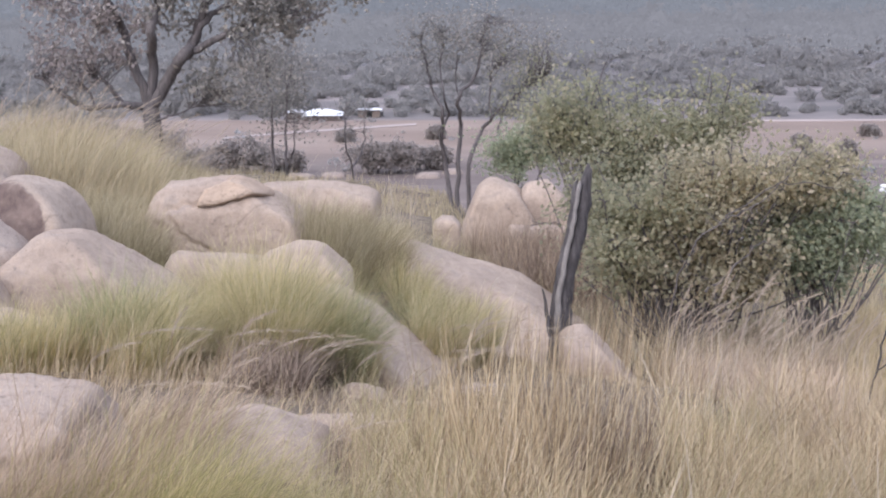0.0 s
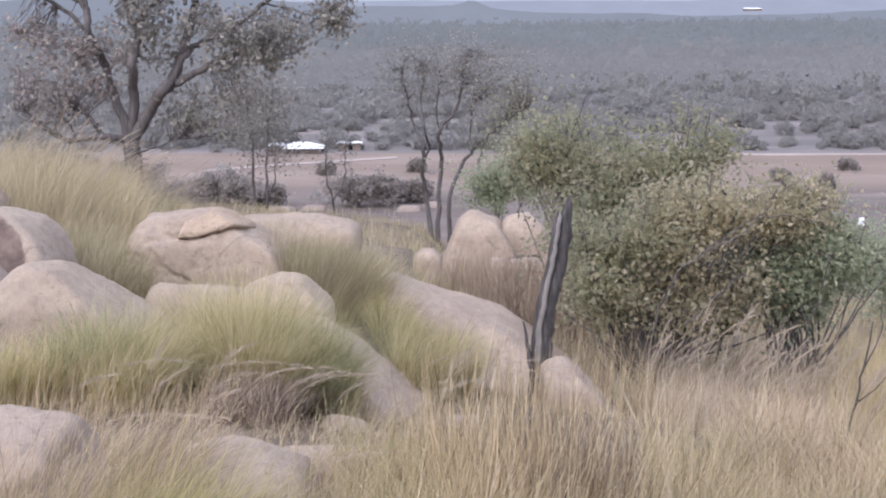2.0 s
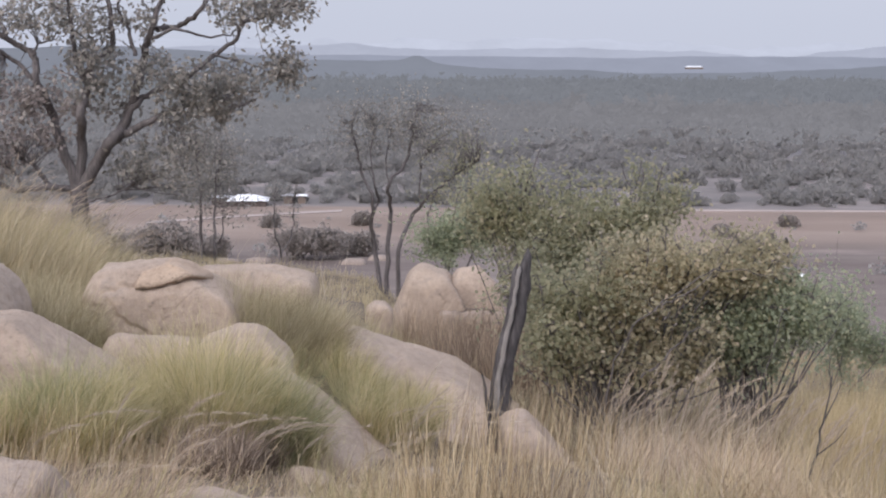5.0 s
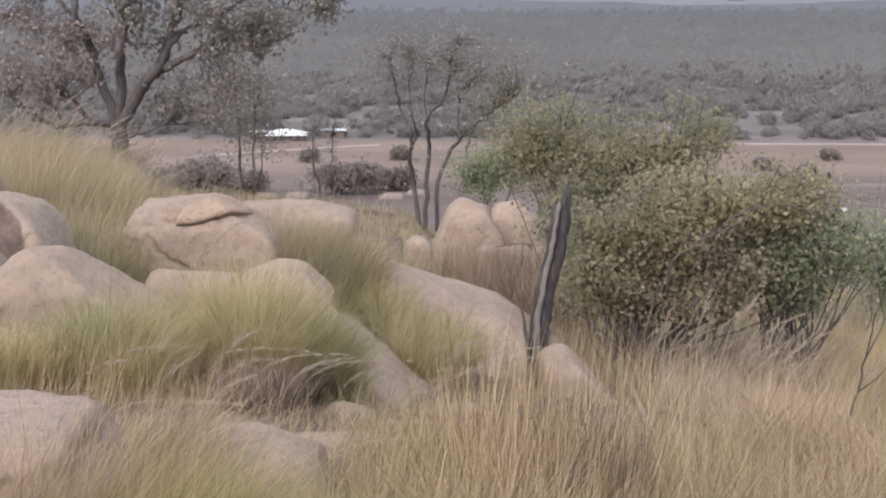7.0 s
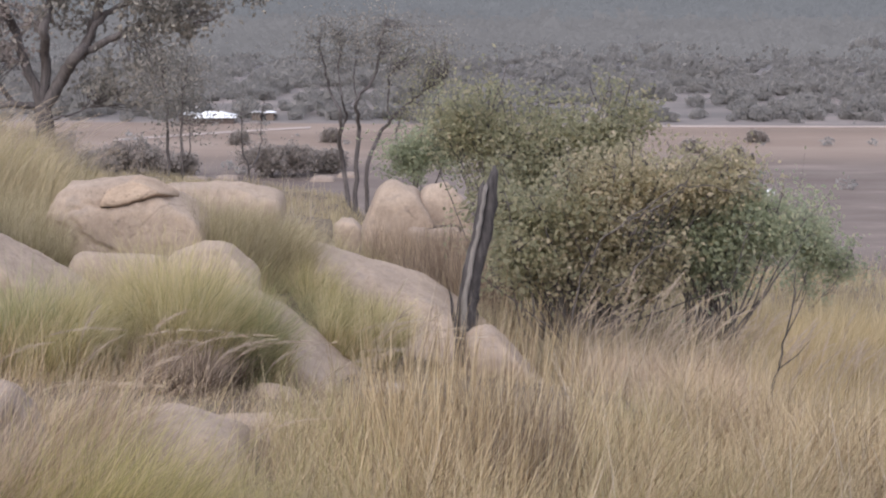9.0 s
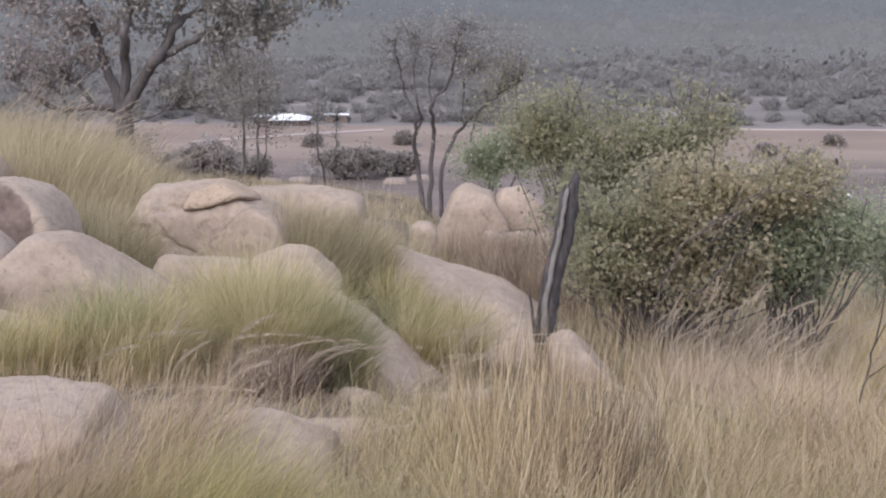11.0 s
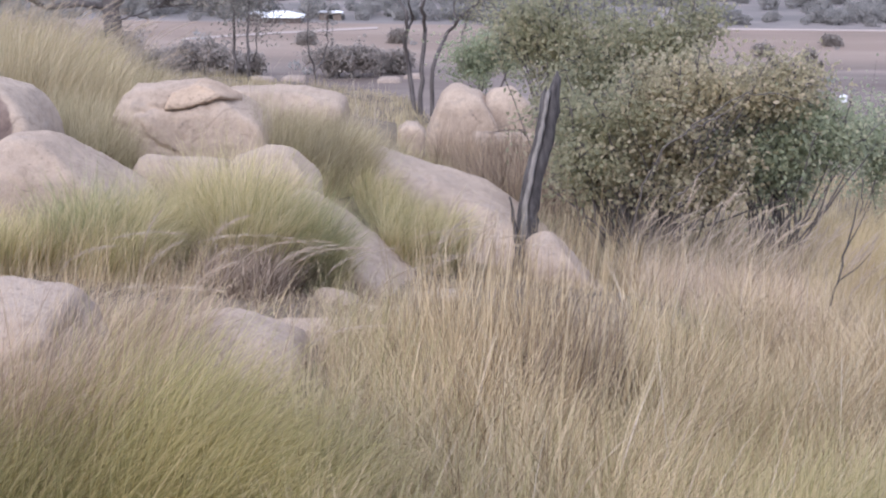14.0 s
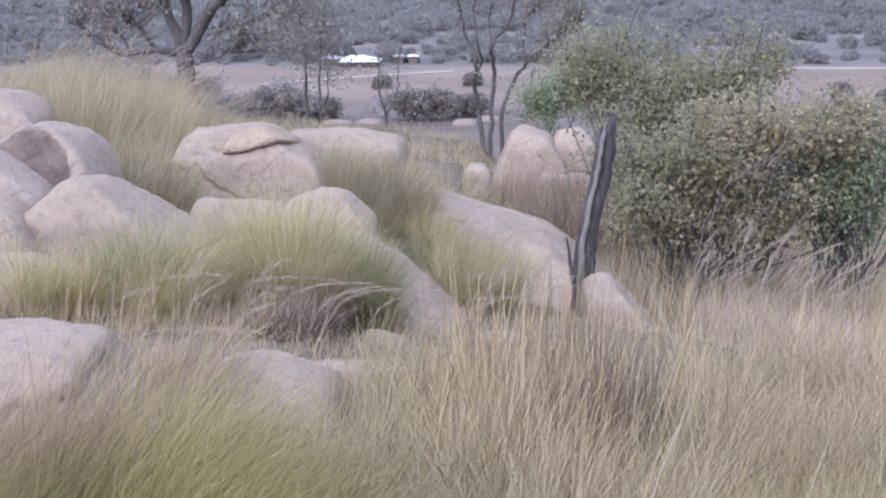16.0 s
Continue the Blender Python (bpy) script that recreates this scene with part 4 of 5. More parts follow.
big_lobes = [
    lobe(-110, 190, 95, 62, 1.6, 84, 13, RED_LEAF), lobe(-165, 235, 50, 40, 1.2, 30, 12, RED_LEAF), lobe(-35, 210, 62, 55, 1.4, 52, 13, RED_LEAF), lobe(-150, 135, 60, 40, 1.2, 34, 12, RED_LEAF),
    lobe(-70, 372, 52, 42, 1.2, 42, 12, GREY_LEAF), lobe(12, 362, 52, 52, 1.4, 50, 12, GREY_LEAF), lobe(45, 295, 52, 42, 1.2, 34, 14, GREY_LEAF), lobe(55, 230, 60, 50, 1.4, 34, 14, GREY_LEAF),
    lobe(145, 270, 62, 32, 1.2, 44, 12, GREY_LEAF), lobe(235, 255, 85, 42, 1.5, 80, 12, GREY_LEAF), lobe(275, 225, 58, 42, 1.3, 44, 12, GREY_LEAF), lobe(210, 205, 80, 34, 1.3, 40, 12, GREY_LEAF),
    lobe(365, 285, 42, 34, 1.0, 40, 14, GREY_LEAF), lobe(290, 380, 60, 34, 1.2, 44, 12, GREY_LEAF), lobe(365, 385, 56, 32, 1.2, 44, 14, GREY_LEAF), lobe(115, 375, 45, 45, 1.2, 20, 12, GREY_LEAF),
    lobe(165, 112, 75, 48, 1.3, 50, 14, GREY_LEAF), lobe(105, 112, 45, 36, 1.2, 26, 14, GREY_LEAF), lobe(60, 450, 200, 55, 2.0, 70, 12, GREY_LEAF),
]
tree("eucalypt_tree", BT, big_limbs, big_lobes, BARK, "large spreading eucalypt with dark bark and sparse foliage", (0.17, 0.1, 0.15), 41, sides=8, wobble=0.05, slim=0.85, split="branch", inner=0.72, fine=0.006)

# Slender trees beyond the brow
MT = (-0.45, 40.2, -5.4)
K, RISE = 0.0162, 0.85
mid_limbs = [
    (bt((-10, -45), (-19, 36), (-26, 86), (-23, 136), (-41, 166), (-51, 216), (-62, 262)), 0.12, 0.03), (bt((-26, 96), (-13, 126), (-19, 156), (-26, 206), (-22, 270)), 0.07, 0.02),
    (bt((0, -45), (4, 46), (9, 106), (4, 156), (29, 186), (44, 226), (49, 266), (59, 296)), 0.11, 0.03), (bt((22, -45), (24, 46), (49, 96), (69, 126), (99, 151), (129, 176), (162, 198)), 0.1, 0.03),
    (bt((72, 86), (79, 116), (89, 141)), 0.05, 0.02), (bt((60, 120), (62, 186), (74, 216)), 0.05, 0.02), (bt((8, 150), (-2, 200), (10, 250)), 0.04, 0.015),
]
mid_lobes = [lobe(-40, 255, 52, 55, 1.0, 70, 15, GREY_LEAF), lobe(20, 275, 72, 45, 1.2, 80, 15, GREY_LEAF), lobe(80, 240, 62, 62, 1.0, 80, 15, GREY_LEAF), lobe(130, 200, 52, 55, 1.0, 60, 14, OLIVE_LEAF), lobe(150, 250, 45, 40, 1.0, 34, 16, GREY_LEAF), lobe(110, 140, 50, 30, 0.9, 30, 16, OLIVE_LEAF)]
tree("slender_tree", MT, mid_limbs, mid_lobes, BARK, "slender many-stemmed tree with wispy olive foliage", (0.11, 0.045, 0.3), 42, wobble=0.05, split="branch", fine=0.004)

ST = (-6.2, 45.0, -6.0)
K = 0.018
tree("slender_tree", ST, [(bt((-8, -30), (-12, 60), (-8, 130), (-14, 200)), 0.1, 0.03), (bt((12, -40), (20, 40), (16, 110), (24, 190)), 0.1, 0.03), (bt((16, 40), (30, 60), (34, 110)), 0.05, 0.02)],
     [lobe(0, 190, 75, 85, 1.5, 130, 26, GREY_LEAF), lobe(40, 130, 50, 40, 1.2, 40, 20, GREY_LEAF)], BARK, "slender tree with a soft grey-olive crown", (0.12, 0.05, 0.3), 43, wobble=0.05, split="branch", fine=0.003)
TT = (-3.85, 46.0, -6.2)
tree("sapling", TT, [(bt((0, -40), (-4, 30), (-12, 70), (-14, 130)), 0.07, 0.02), (bt((-3, 30), (14, 62), (20, 120)), 0.05, 0.02)],
     [lobe(0, 130, 40, 60, 0.8, 40, 10, GREY_LEAF)], BARK, "thin leafless-looking sapling with a forked stem", (0.1, 0.04, 0.2), 44, wobble=0.04, split="branch", fine=0.003)


# Leafy bush behind the stump: several shrubs grown into each other
def shrub(x, y, lobes, leaf, seed, label, stems=3, wood=BARK, thick=0.018, branches=()):
    """Lobes and branches are given in the world; the stems fan out from the foot of the shrub."""
    rng = np.random.default_rng(seed + 100)
    base = np.array((x, y, float(ground(x, y)) - 0.05))
    lobes = [(np.array(c) - base, *rest) for c, *rest in lobes]
    limbs = []
    for centre, radii, *_ in lobes:
        for _ in range(stems):
            end = centre + rng.normal(0, 0.45, 3) * np.array(radii)
            s = rng.normal(0, 0.15, 3) * (1, 1, 0)
            limbs.append(([s, s + (end - s) * 0.45 + rng.normal(0, 0.1, 3), end], thick, thick * 0.3))
    limbs += [([np.array(p) - base for p in pts], r0, r1) for pts, r0, r1 in branches]
    return tree("bush", base, limbs, lobes, wood, label, leaf, seed, "bush", "shrubs behind the stump", sides=5, wobble=0.03, slim=1.0, split="branch", ragged=True)


def masses(seed, *blocks):
    """Loose small lobes filling large ones, with thin upright sprays above: (centre, radii, lobes, sprays, material)."""
    rng = np.random.default_rng(seed)
    out = []
    for centre, radii, count, sprays, mat in blocks:
        c, r = np.array(centre), np.array(radii)
        for _ in range(count):
            v = rng.normal(0, 1, 3)
            v *= rng.uniform(0.35, 0.95) / np.linalg.norm(v)
            k = rng.uniform(0.2, 0.42)
            out.append((tuple(c + v * r), (k * 1.25, k, k * rng.uniform(0.6, 1.0)), int(14 + 75 * k * k), 14, mat))
        for _ in range(sprays):
            u = rng.uniform(-0.9, 0.9)
            top = c + np.array((u * r[0], rng.normal(0, 0.3) * r[1], math.sqrt(1 - u * u) * r[2] * rng.uniform(0.95, 1.15)))
            out.append((tuple(top), (0.08, 0.08, rng.uniform(0.12, 0.26)), 6, 8, mat))
    return out


shrub(2.1, 14.9, masses(151, ((1.65, 14.8, -1.22), (0.55, 0.55, 0.62), 13, 2, OLIVE_LEAF), ((2.35, 15.0, -0.9), (0.7, 0.6, 0.5), 15, 4, BROWN_LEAF), ((3.2, 15.2, -0.72), (0.7, 0.5, 0.32), 11, 6, BROWN_LEAF), ((2.5, 14.8, -1.5), (0.85, 0.5, 0.4), 14, 0, BROWN_LEAF), ((3.8, 15.3, -0.72), (0.38, 0.4, 0.24), 5, 4, BROWN_LEAF), ((1.42, 15.2, -1.0), (0.32, 0.4, 0.6), 10, 2, OLIVE_LEAF), ((2.95, 15.0, -1.72), (0.42, 0.35, 0.24), 6, 0, BROWN_LEAF)),
      (0.066, 0.042, 0.1), 51, "leafy bush with yellowing olive leaves behind a stump", stems=1,
      branches=[([(1.94, 14.3, -2.3), (2.0, 14.3, -1.75), (2.21, 14.25, -1.2), (2.55, 14.2, -0.9), (2.95, 14.2, -0.62), (3.3, 14.25, -0.6), (3.7, 14.3, -0.7)], 0.011, 0.004), ([(2.5, 14.2, -0.95), (2.8, 14.15, -0.78), (3.1, 14.2, -0.5)], 0.009, 0.004), ([(2.3, 14.2, -1.7), (2.55, 14.1, -1.45), (2.85, 14.1, -1.15)], 0.015, 0.005)])
shrub(3.7, 15.4, masses(152, ((3.75, 15.4, -1.2), (0.62, 0.5, 0.5), 15, 2, GREEN_LEAF), ((4.2, 15.5, -1.22), (0.38, 0.45, 0.4), 8, 1, GREEN_LEAF), ((3.3, 15.3, -1.42), (0.42, 0.4, 0.36), 8, 0, GREEN_LEAF), ((3.8, 15.3, -1.75), (0.5, 0.35, 0.16), 5, 0, GREEN_LEAF)),
      (0.064, 0.04, 0.1), 52, "green leafy bush on thin stems in dry grass", stems=1)
shrub(1.95, 19.3, masses(153, ((1.36, 19.3, -0.62), (0.62, 0.6, 0.56), 16, 7, OLIVE_LEAF), ((1.75, 18.9, -1.45), (0.5, 0.5, 0.7), 14, 0, OLIVE_LEAF)),
      (0.074, 0.045, 0.13), 56, "olive-green bush with thin bare shoots above upright boulders", stems=1, thick=0.016)
shrub(2.6, 19.3, masses(154, ((2.15, 19.3, -0.85), (0.85, 0.7, 0.62), 17, 6, OLIVE_LEAF), ((3.15, 19.3, -0.65), (0.62, 0.6, 0.6), 13, 8, OLIVE_LEAF), ((2.4, 18.6, -1.4), (1.2, 0.5, 0.5), 12, 0, OLIVE_LEAF)),
      (0.074, 0.045, 0.13), 53, "tall olive-green bush rising behind a lower one", stems=1, thick=0.016,
      branches=[([(1.5, 19.2, -0.6), (1.6, 19.2, -0.1), (1.72, 19.2, 0.2), (1.78, 19.2, 0.38)], 0.016, 0.005), ([(3.0, 19.2, -0.6), (2.95, 19.2, -0.15), (2.85, 19.2, 0.12)], 0.014, 0.004), ([(3.3, 19.2, -0.5), (3.42, 19.2, 0.0), (3.5, 19.2, 0.22)], 0.014, 0.004)])
shrub(0.9, 32.3, [((0.88, 32.3, -2.55), (0.94, 0.69, 0.57), 160, 26, GREEN_LEAF), ((1.8, 32.3, -2.3), (0.94, 0.69, 0.69), 160, 26, GREEN_LEAF)],
      (0.1, 0.06, 0.1), 54, "dark green bush behind upright boulders")
shrub(6.9, 22.3, [((6.9, 22.3, -2.6), (0.53, 0.57, 0.69), 144, 26, GREEN_LEAF), ((7.3, 22.3, -2.9), (0.59, 0.57, 0.69), 96, 26, GREEN_LEAF)], (0.08, 0.05, 0.08), 55, "dark green shrub at the edge of yellow grass")


# Burnt stump: split charred trunk with a strip of pale wood
def stump():
    root = tagged(new("dead_stump"), "tall split charred stump with a pale grey strip", "stump")
    root.location = (0.69, 12.25, -2.1)
    rng = np.random.default_rng(61)

    def limb(name, pts, radii, sides, mat, label="", knots=0.008):
        c = curve(pts, len(radii), 0.005, rng)
        co, t = tube(c, radii, sides)
        a = np.arctan2(co[:, 1], co[:, 0])
        co[:, :2] += knots * np.stack([np.cos(a), np.sin(a)], -1) * np.sin(co[:, 2:3] * 23 + a[:, None] * 7)
        o = quick_mesh(name, co, t, mat, root)
        if label:
            o["label"] = label

    limb("trunk", [(0.02, 0, 0), (0.03, 0, 0.5), (0.06, 0.02, 0.95), (0.17, 0.05, 1.4), (0.26, 0.1, 1.98)], np.r_[np.linspace(0.095, 0.062, 24), 0.05, 0.03, 0.006], 12, CHAR)
    limb("side_trunk", [(-0.03, -0.03, 0), (-0.03, -0.03, 0.5), (0.0, -0.02, 0.95), (0.1, 0.0, 1.42), (0.16, 0.04, 1.86)], np.r_[np.linspace(0.05, 0.036, 22), 0.022, 0.005], 9, CHAR)
    limb("wood_strip", [(-0.02, -0.07, 0.5), (0.0, -0.075, 0.8), (0.05, -0.045, 1.15), (0.125, -0.02, 1.5), (0.18, 0.02, 1.84)], np.r_[0.006, np.linspace(0.03, 0.02, 20), 0.004], 7, SAPWOOD, "pale grey bare wood", 0.002)
    limb("broken_branch", [(-0.08, -0.06, 0.1), (-0.08, -0.06, 0.5), (-0.14, -0.04, 0.9)], np.linspace(0.03, 0.008, 12), 6, CHAR)
    limb("root_flare", [(0.1, -0.05, 0.0), (0.06, -0.06, 0.3), (0.04, -0.04, 0.62)], np.linspace(0.045, 0.02, 10), 7, CHAR)


stump()


# ---- the plain: house, trees and far scrub ----
def box(bm, x0, x1, y0, y1, z0, z1):
    v = [bm.verts.new((a, b, c)) for c in (z0, z1) for b in (y0, y1) for a in (x0, x1)]
    for f in ((0, 2, 3, 1), (4, 5, 7, 6), (0, 1, 5, 4), (2, 6, 7, 3), (0, 4, 6, 2), (1, 3, 7, 5)):
        bm.faces.new([v[i] for i in f])


def part(name, bm, material, parent, label=""):
    me = bpy.data.meshes.new(name)
    bm.normal_update()
    bm.to_mesh(me)
    bm.free()
    me.materials.append(material)
    ob = new(name, me)
    ob.parent = parent
    if label:
        ob["label"] = label
    return ob


ROOF_GREY = plain("grey_roofing", (0.42, 0.41, 0.42), 0.6, 0.2, 0.4)
ROOF = plain("white_roofing", (0.86, 0.86, 0.88), 0.5, 0.05, 0.4)
WALL = plain("dark_house_wall", (0.16, 0.13, 0.12), 0.9, 0.3, 0.5)
WALL_TAN = plain("tan_shed_wall", (0.24, 0.19, 0.16), 0.9, 0.2, 0.5)
PALE = plain("pale_track", (0.42, 0.35, 0.32), 0.95, 0.2, 0.05)


def house(at, w, d, h, rise, wall, label, sheet=ROOF):
    root = tagged(new("house"), label, "house", "buildings on the plain")
    root.location = at
    bm = bmesh.new()
    box(bm, -w / 2, w / 2, -d / 2, d / 2, 0, h)
    part("wall", bm, wall, root)
    bm = bmesh.new()
    e = 0.6
    lo = [bm.verts.new(p) for p in ((-w / 2 - e, -d / 2 - e, h), (w / 2 + e, -d / 2 - e, h), (w / 2 + e, d / 2 + e, h), (-w / 2 - e, d / 2 + e, h))]
    hi = [bm.verts.new(p) for p in ((-w / 2 + d * 0.25, 0, h + rise), (w / 2 - d * 0.45, 0, h + rise))]
    bm.faces.new((lo[0], lo[1], hi[1], hi[0])), bm.faces.new((lo[2], lo[3], hi[0], hi[1])), bm.faces.new((lo[1], lo[2], hi[1])), bm.faces.new((lo[3], lo[0], hi[0])), bm.faces.new(lo[::-1])
    part("roof", bm, sheet, root, "sheet-metal roof")
    return root


house((-41.3, 398, -40.0), 10.4, 9, 1.7, 1.5, WALL, "low house with a bright white roof on the plain")
house((-49.2, 400, -40.0), 5, 5, 2.2, 0.7, WALL, "small dark house with a grey roof", ROOF_GREY)
house((-30.6, 404, -40.0), 2.4, 3, 2.3, 0.5, WALL_TAN, "small brown shed with a grey roof", ROOF_GREY)
house((-26.7, 404, -40.0), 2.2, 3, 2.3, 0.5, WALL_TAN, "small brown shed with a pale roof")


def ribbon(name, pts, width, label, lift=0.25):
    """A low bank of pale earth along a line across the plain."""
    co, f = [], []
    for i, (a, c) in enumerate(pts):
        for off, up in ((-width / 2, -0.6), (-width / 2, lift), (width / 2, lift), (width / 2, -0.6)):
            co.append((a, c + off, float(ground(a, c)) + up))
        if i:
            f += [(4 * i - 4 + k, 4 * i + k, 4 * i + k + 1, 4 * i - 3 + k) for k in range(3)]
    tagged(mesh_object(name, co, f, PALE), label, "road", kind="structure")


ribbon("road_1", [(40 + 12 * i, 388 - 0.02 * i * i) for i in range(30)], 4, "pale dirt road across the brown plain")
ribbon("road_2", [(-62 + 3.4 * i, 352 + 2.6 * i - 0.03 * i * i) for i in range(15)], 5, "pale dirt track in front of the house")


def far_trees(name, n, x0, x1, y0, y1, size, tufts, label, seed, mat=FAR_LEAF, keep=None, tuft=0.12):
    """A scatter of distant trees and scrub: crowns of many small tufts over short stems, all one object of stuff."""
    rng = np.random.default_rng(seed)
    y = np.sqrt(rng.uniform(y0 * y0, y1 * y1, n))
    x = rng.uniform(x0, x1, n) * y
    if keep is not None:
        k = keep(x, y)
        x, y = x[k], y[k]
    n = len(x)
    s = size * rng.lognormal(0, 0.35, n)
    z = ground(x, y)
    v = rng.normal(0, 1, (n, tufts, 3))
    v /= np.linalg.norm(v, axis=2)[..., None]
    v *= rng.uniform(0.4, 1, (n, tufts, 1)) ** 0.5
    v[..., 2] = v[..., 2] * 0.75 + 0.75
    P = np.stack([x, y, z], -1)[:, None] + v * (s[:, None, None] * np.array([0.62, 0.62, 0.5]))
    g = rng.normal(0, 1, (n, tufts, 3, 3))
    g[..., 1] *= 0.5
    tri = P[:, :, None] + g * (s[:, None, None, None] * tuft)
    ob = quick_mesh(name, tri.reshape(-1, 3), np.arange(n * tufts * 3).reshape(-1, 3), mat)
    return tagged(ob, label, "trees", kind="stuff")


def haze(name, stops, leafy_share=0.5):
    """Distant woods and hills, a plain far backdrop: haze is painted in as emission of the colour."""
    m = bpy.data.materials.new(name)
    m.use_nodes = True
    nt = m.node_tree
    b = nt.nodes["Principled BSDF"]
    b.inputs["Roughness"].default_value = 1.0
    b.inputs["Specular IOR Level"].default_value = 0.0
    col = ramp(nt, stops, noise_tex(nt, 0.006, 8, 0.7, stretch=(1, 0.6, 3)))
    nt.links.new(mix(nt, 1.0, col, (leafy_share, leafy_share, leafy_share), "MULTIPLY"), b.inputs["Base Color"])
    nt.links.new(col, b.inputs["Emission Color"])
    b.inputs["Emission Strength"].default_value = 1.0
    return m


SCRUB_LEAF = leafy("grey_green_scrub_leaves", [(0, (0.29, 0.28, 0.275)), (0.6, (0.325, 0.312, 0.305)), (1, (0.36, 0.345, 0.335))], 0.5)
# haze over the woods is put into these colours, which glow evenly
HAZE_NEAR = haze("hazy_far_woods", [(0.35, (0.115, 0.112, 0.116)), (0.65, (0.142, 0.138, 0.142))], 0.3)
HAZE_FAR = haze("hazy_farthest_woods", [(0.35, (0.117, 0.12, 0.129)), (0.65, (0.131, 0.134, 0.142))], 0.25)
open_woods = lambda x, y: np.sin(x * 0.05 + 1.3 * np.sin(y * 0.06)) + np.sin(y * 0.11 + x * 0.017) + 0.8 * np.sin(x * 0.13 - y * 0.05) > -0.9 - np.clip((y - 480) / 120, 0, 3) - 2 * (y < 422 - 0.03 * x)
far_trees("scrub", 1150, -0.5, 0.45, 399, 560, 4.0, 150, "scattered grey-green scrub trees beyond the fields", 71, SCRUB_LEAF, open_woods, tuft=0.13)
far_trees("scrub", 2200, -0.5, 0.45, 480, 760, 3.8, 90, "thickening grey-green scrub before the woods", 75, SCRUB_LEAF, open_woods, tuft=0.15)
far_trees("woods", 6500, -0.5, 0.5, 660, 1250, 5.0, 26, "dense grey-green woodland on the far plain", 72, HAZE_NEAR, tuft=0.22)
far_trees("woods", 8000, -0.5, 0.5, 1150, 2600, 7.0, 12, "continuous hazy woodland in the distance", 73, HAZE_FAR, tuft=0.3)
far_trees("shrubs", 26, -0.25, 0.4, 270, 400, 1.6, 60, "low dark shrubs dotted over the brown plain", 74)

FIELD_LEAF = leafy("dull_field_trees", [(0, (0.319, 0.285, 0.268)), (0.6, (0.382, 0.344, 0.323)), (1, (0.444, 0.398, 0.370))], 0.5)


def field_tree(at, w, h, seed, label="round dull green tree standing on the plain"):
    rng = np.random.default_rng(seed)
    lobes = [((rng.normal(0, 0.25) * w, 0, h * rng.uniform(0.4, 0.62)), (w * 0.32, w * 0.3, h * 0.38), 42, 34, FIELD_LEAF) for _ in range(5)]
    limbs = [([(0, 0, 0), (0.1, 0, h * 0.3), (rng.normal(0, 0.2) * w, 0, h * 0.6)], 0.25, 0.08) for _ in range(3)]
    tree("field_tree", at, limbs, lobes, BARK, label, (0.75, 0.5, 0.5), seed, group="trees on the plain", sides=5)


for i, (a, c, w, h) in enumerate([(-46.0, 285, 17, 9), (-19.0, 290, 15, 8.5), (-8, 296, 6, 5), (-30, 345, 3.5, 3), (-70, 320, 15, 7), (78, 330, 3, 2.4), (-95, 340, 18, 8), (86, 322, 2.6, 2.0), (100, 352, 3.2, 2.4), (-58, 296, 9, 4.5), (-9, 350, 3, 3), (-37, 288, 8, 5), (-64, 300, 7, 4)]):
    field_tree((a, c, float(ground(a, c))), w, h, 80 + i)

for a, c, w, h in ((-34.5, 282, 3.4, 1.2), (-8.5, 284, 2.6, 1.0), (-3.5, 290, 2.2, 0.9), (-28.0, 286, 2.6, 0.8)):
    boulder((a, c, float(ground(a, c))), [(90, h), (0, w), (180, w), (50, 0.75 * w), (130, 0.7 * w)], 2, 2, GRANITE_DULL, p=14, seed=int(w * 10), sink=1, level=3, label="pale bare rock outcrop on the plain")


def tank(x, y):
    root = tagged(new("water_tank"), "small white water tank on the plain", "tank")
    root.location = (x, y, float(ground(x, y)))
    bm = bmesh.new()
    bmesh.ops.create_cone(bm, cap_ends=True, segments=20, radius1=0.75, radius2=0.75, depth=1.1, matrix=Matrix.Translation((0, 0, 0.55)))
    part("body", bm, ROOF, root)
    bm = bmesh.new()
    bmesh.ops.create_cone(bm, cap_ends=True, segments=20, radius1=0.8, radius2=0.12, depth=0.3, matrix=Matrix.Translation((0, 0, 1.25)))
    part("lid", bm, ROOF, root)


tank(77.5, 262)


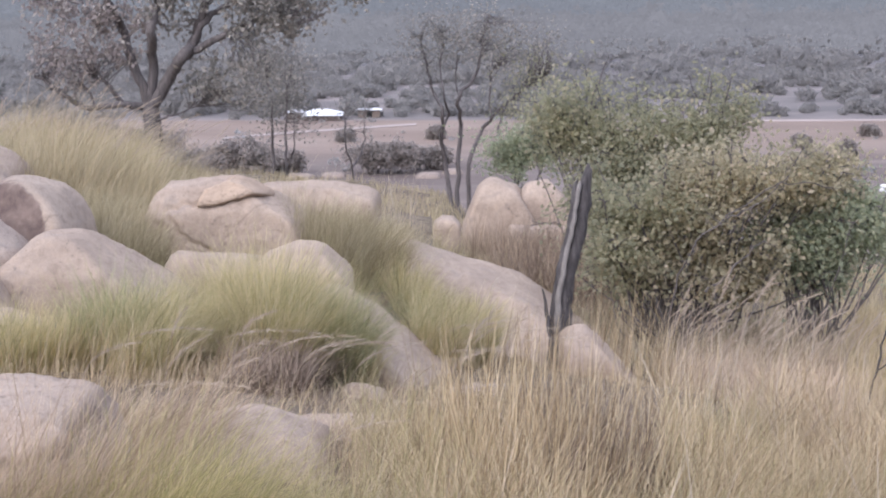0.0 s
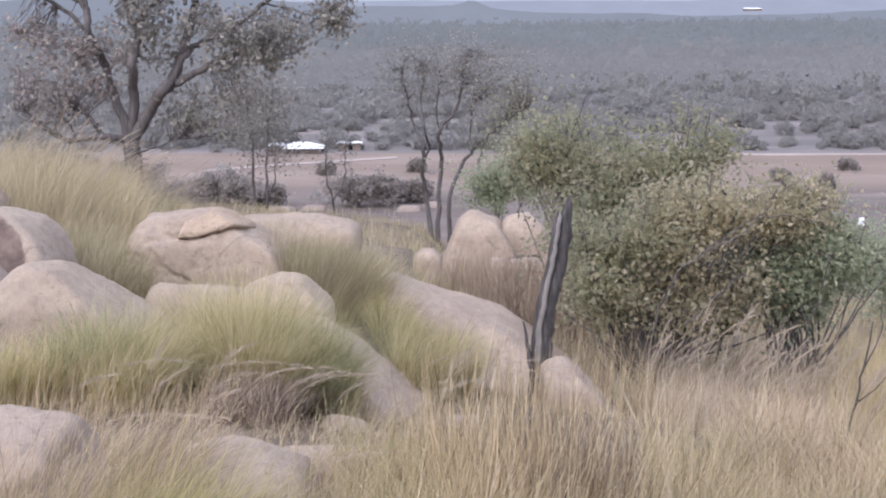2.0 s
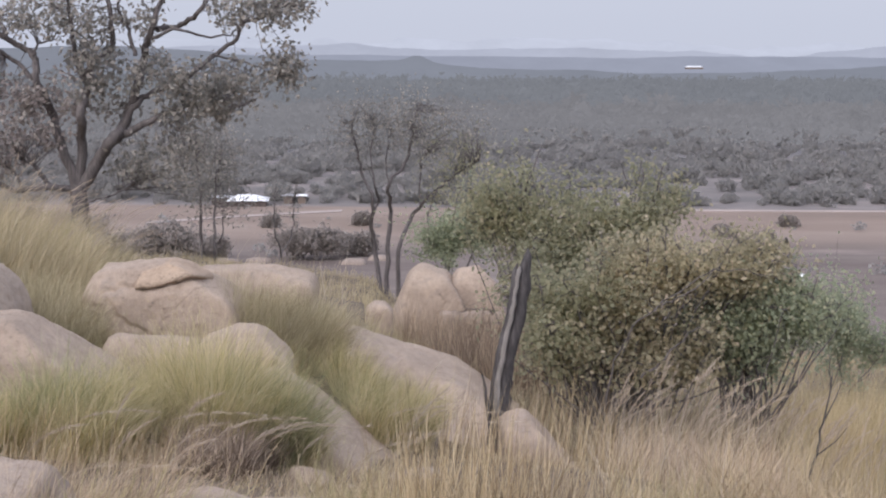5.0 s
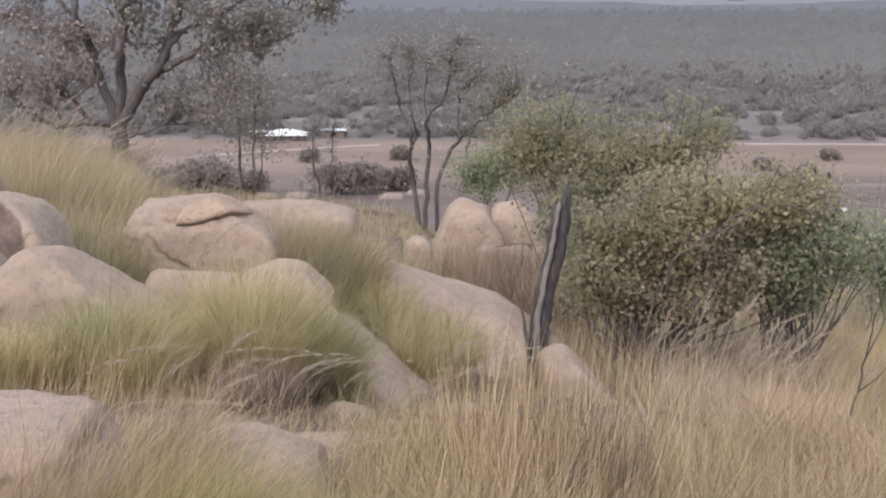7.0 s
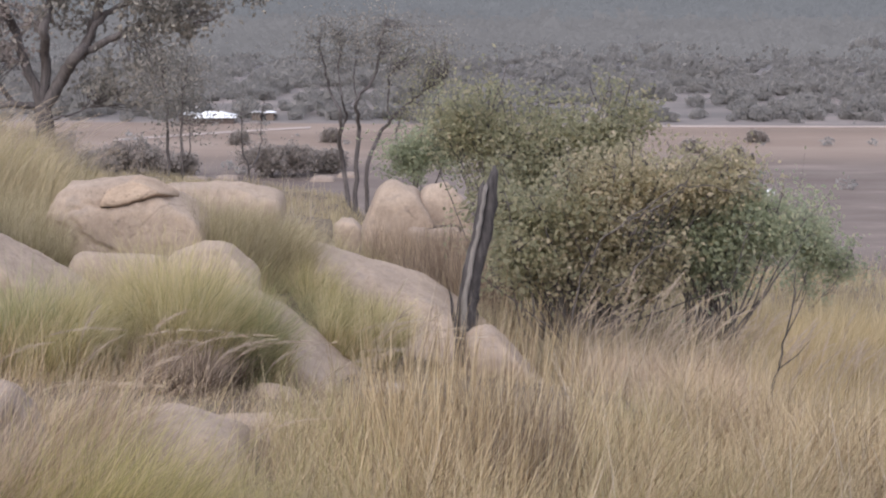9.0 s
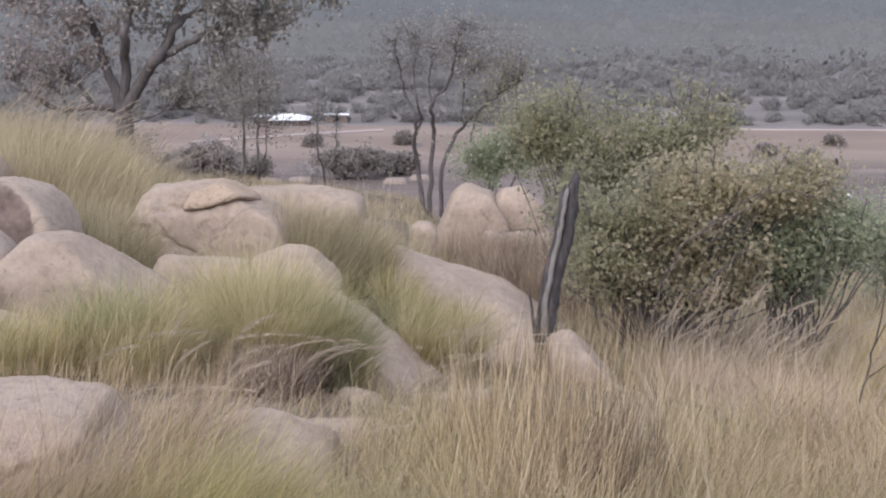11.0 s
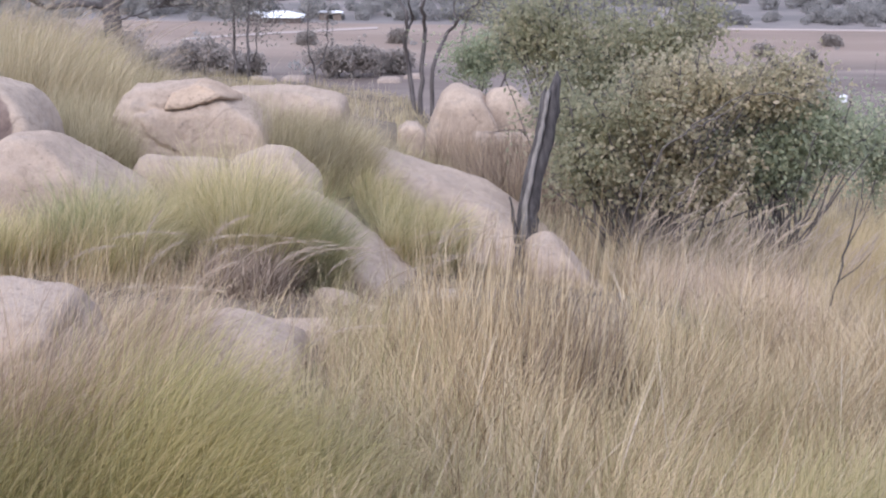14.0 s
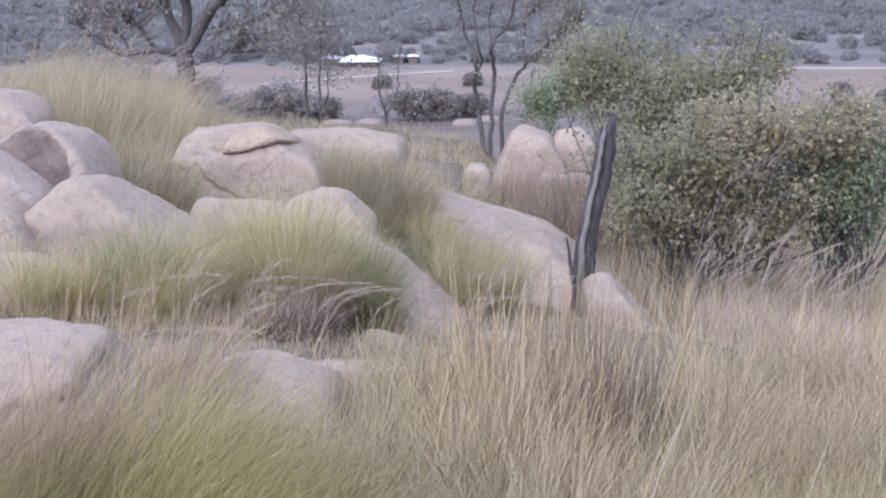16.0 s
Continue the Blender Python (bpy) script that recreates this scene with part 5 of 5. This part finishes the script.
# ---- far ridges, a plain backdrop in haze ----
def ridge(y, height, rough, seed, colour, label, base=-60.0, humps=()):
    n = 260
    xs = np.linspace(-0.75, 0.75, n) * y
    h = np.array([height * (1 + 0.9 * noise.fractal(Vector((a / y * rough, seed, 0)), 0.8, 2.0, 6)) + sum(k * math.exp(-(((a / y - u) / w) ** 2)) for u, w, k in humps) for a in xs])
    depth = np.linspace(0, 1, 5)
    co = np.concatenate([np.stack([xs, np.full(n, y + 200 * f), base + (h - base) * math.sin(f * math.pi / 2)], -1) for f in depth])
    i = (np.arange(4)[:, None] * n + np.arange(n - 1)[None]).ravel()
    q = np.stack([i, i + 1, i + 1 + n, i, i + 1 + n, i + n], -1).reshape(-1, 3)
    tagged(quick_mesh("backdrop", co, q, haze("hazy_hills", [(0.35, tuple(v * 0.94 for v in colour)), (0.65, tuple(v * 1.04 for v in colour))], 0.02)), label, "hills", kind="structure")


# painted haze: each farther ridge gets a paler glowing colour
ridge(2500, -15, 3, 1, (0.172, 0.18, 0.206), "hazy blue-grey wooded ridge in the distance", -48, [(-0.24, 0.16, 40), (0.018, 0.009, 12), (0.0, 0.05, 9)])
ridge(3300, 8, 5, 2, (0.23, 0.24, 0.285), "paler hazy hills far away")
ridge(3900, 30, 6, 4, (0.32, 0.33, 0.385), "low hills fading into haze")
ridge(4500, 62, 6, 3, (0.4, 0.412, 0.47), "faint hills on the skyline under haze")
house((573, 2690, -16), 33, 12, 4, 2, WALL_TAN, "far white-roofed shed on the wooded ridge")


# Dead twigs
def twig(pts, r, label, mat=CHAR):
    rng = np.random.default_rng(int(r * 1e4))
    root = tagged(new("dead_twig"), label, "twig")
    P = curve(pts, 14, 0.006, rng)
    root.location = P[0]
    co, t = tube(P - P[0], np.linspace(r, r * 0.35, 14), 6)
    quick_mesh("stem", co, t, mat, root)
    for k in (5, 9):
        d = rng.normal(0, 0.1, 3) + (P[k + 1] - P[k]) * 2
        co, t = tube(np.array([P[k], P[k] + d * 0.6, P[k] + d + (0, 0, 0.04)]) - P[0], [r * 0.5, r * 0.35, r * 0.15], 5)
        quick_mesh("side_twig", co, t, mat, root)


twig([(2.5, 9.3, float(ground(2.5, 9.3)) - 0.05), (2.59, 9.3, -1.15), (2.64, 9.3, -0.9), (2.69, 9.3, -0.55)], 0.011, "thin dark dead twig standing in pink grass")
twig([(-1.2, 9.0, float(ground(-1.2, 9.0)) - 0.03), (-1.35, 8.85, -0.85), (-1.62, 8.8, -0.86)], 0.012, "short dark dead twig under tussock grass")
twig([(1.9, 28.0, float(ground(1.9, 28.0))), (1.75, 28.0, -3.55), (1.45, 27.9, -3.45), (1.0, 27.8, -3.5)], 0.03, "bare dead branch lying before boulders")
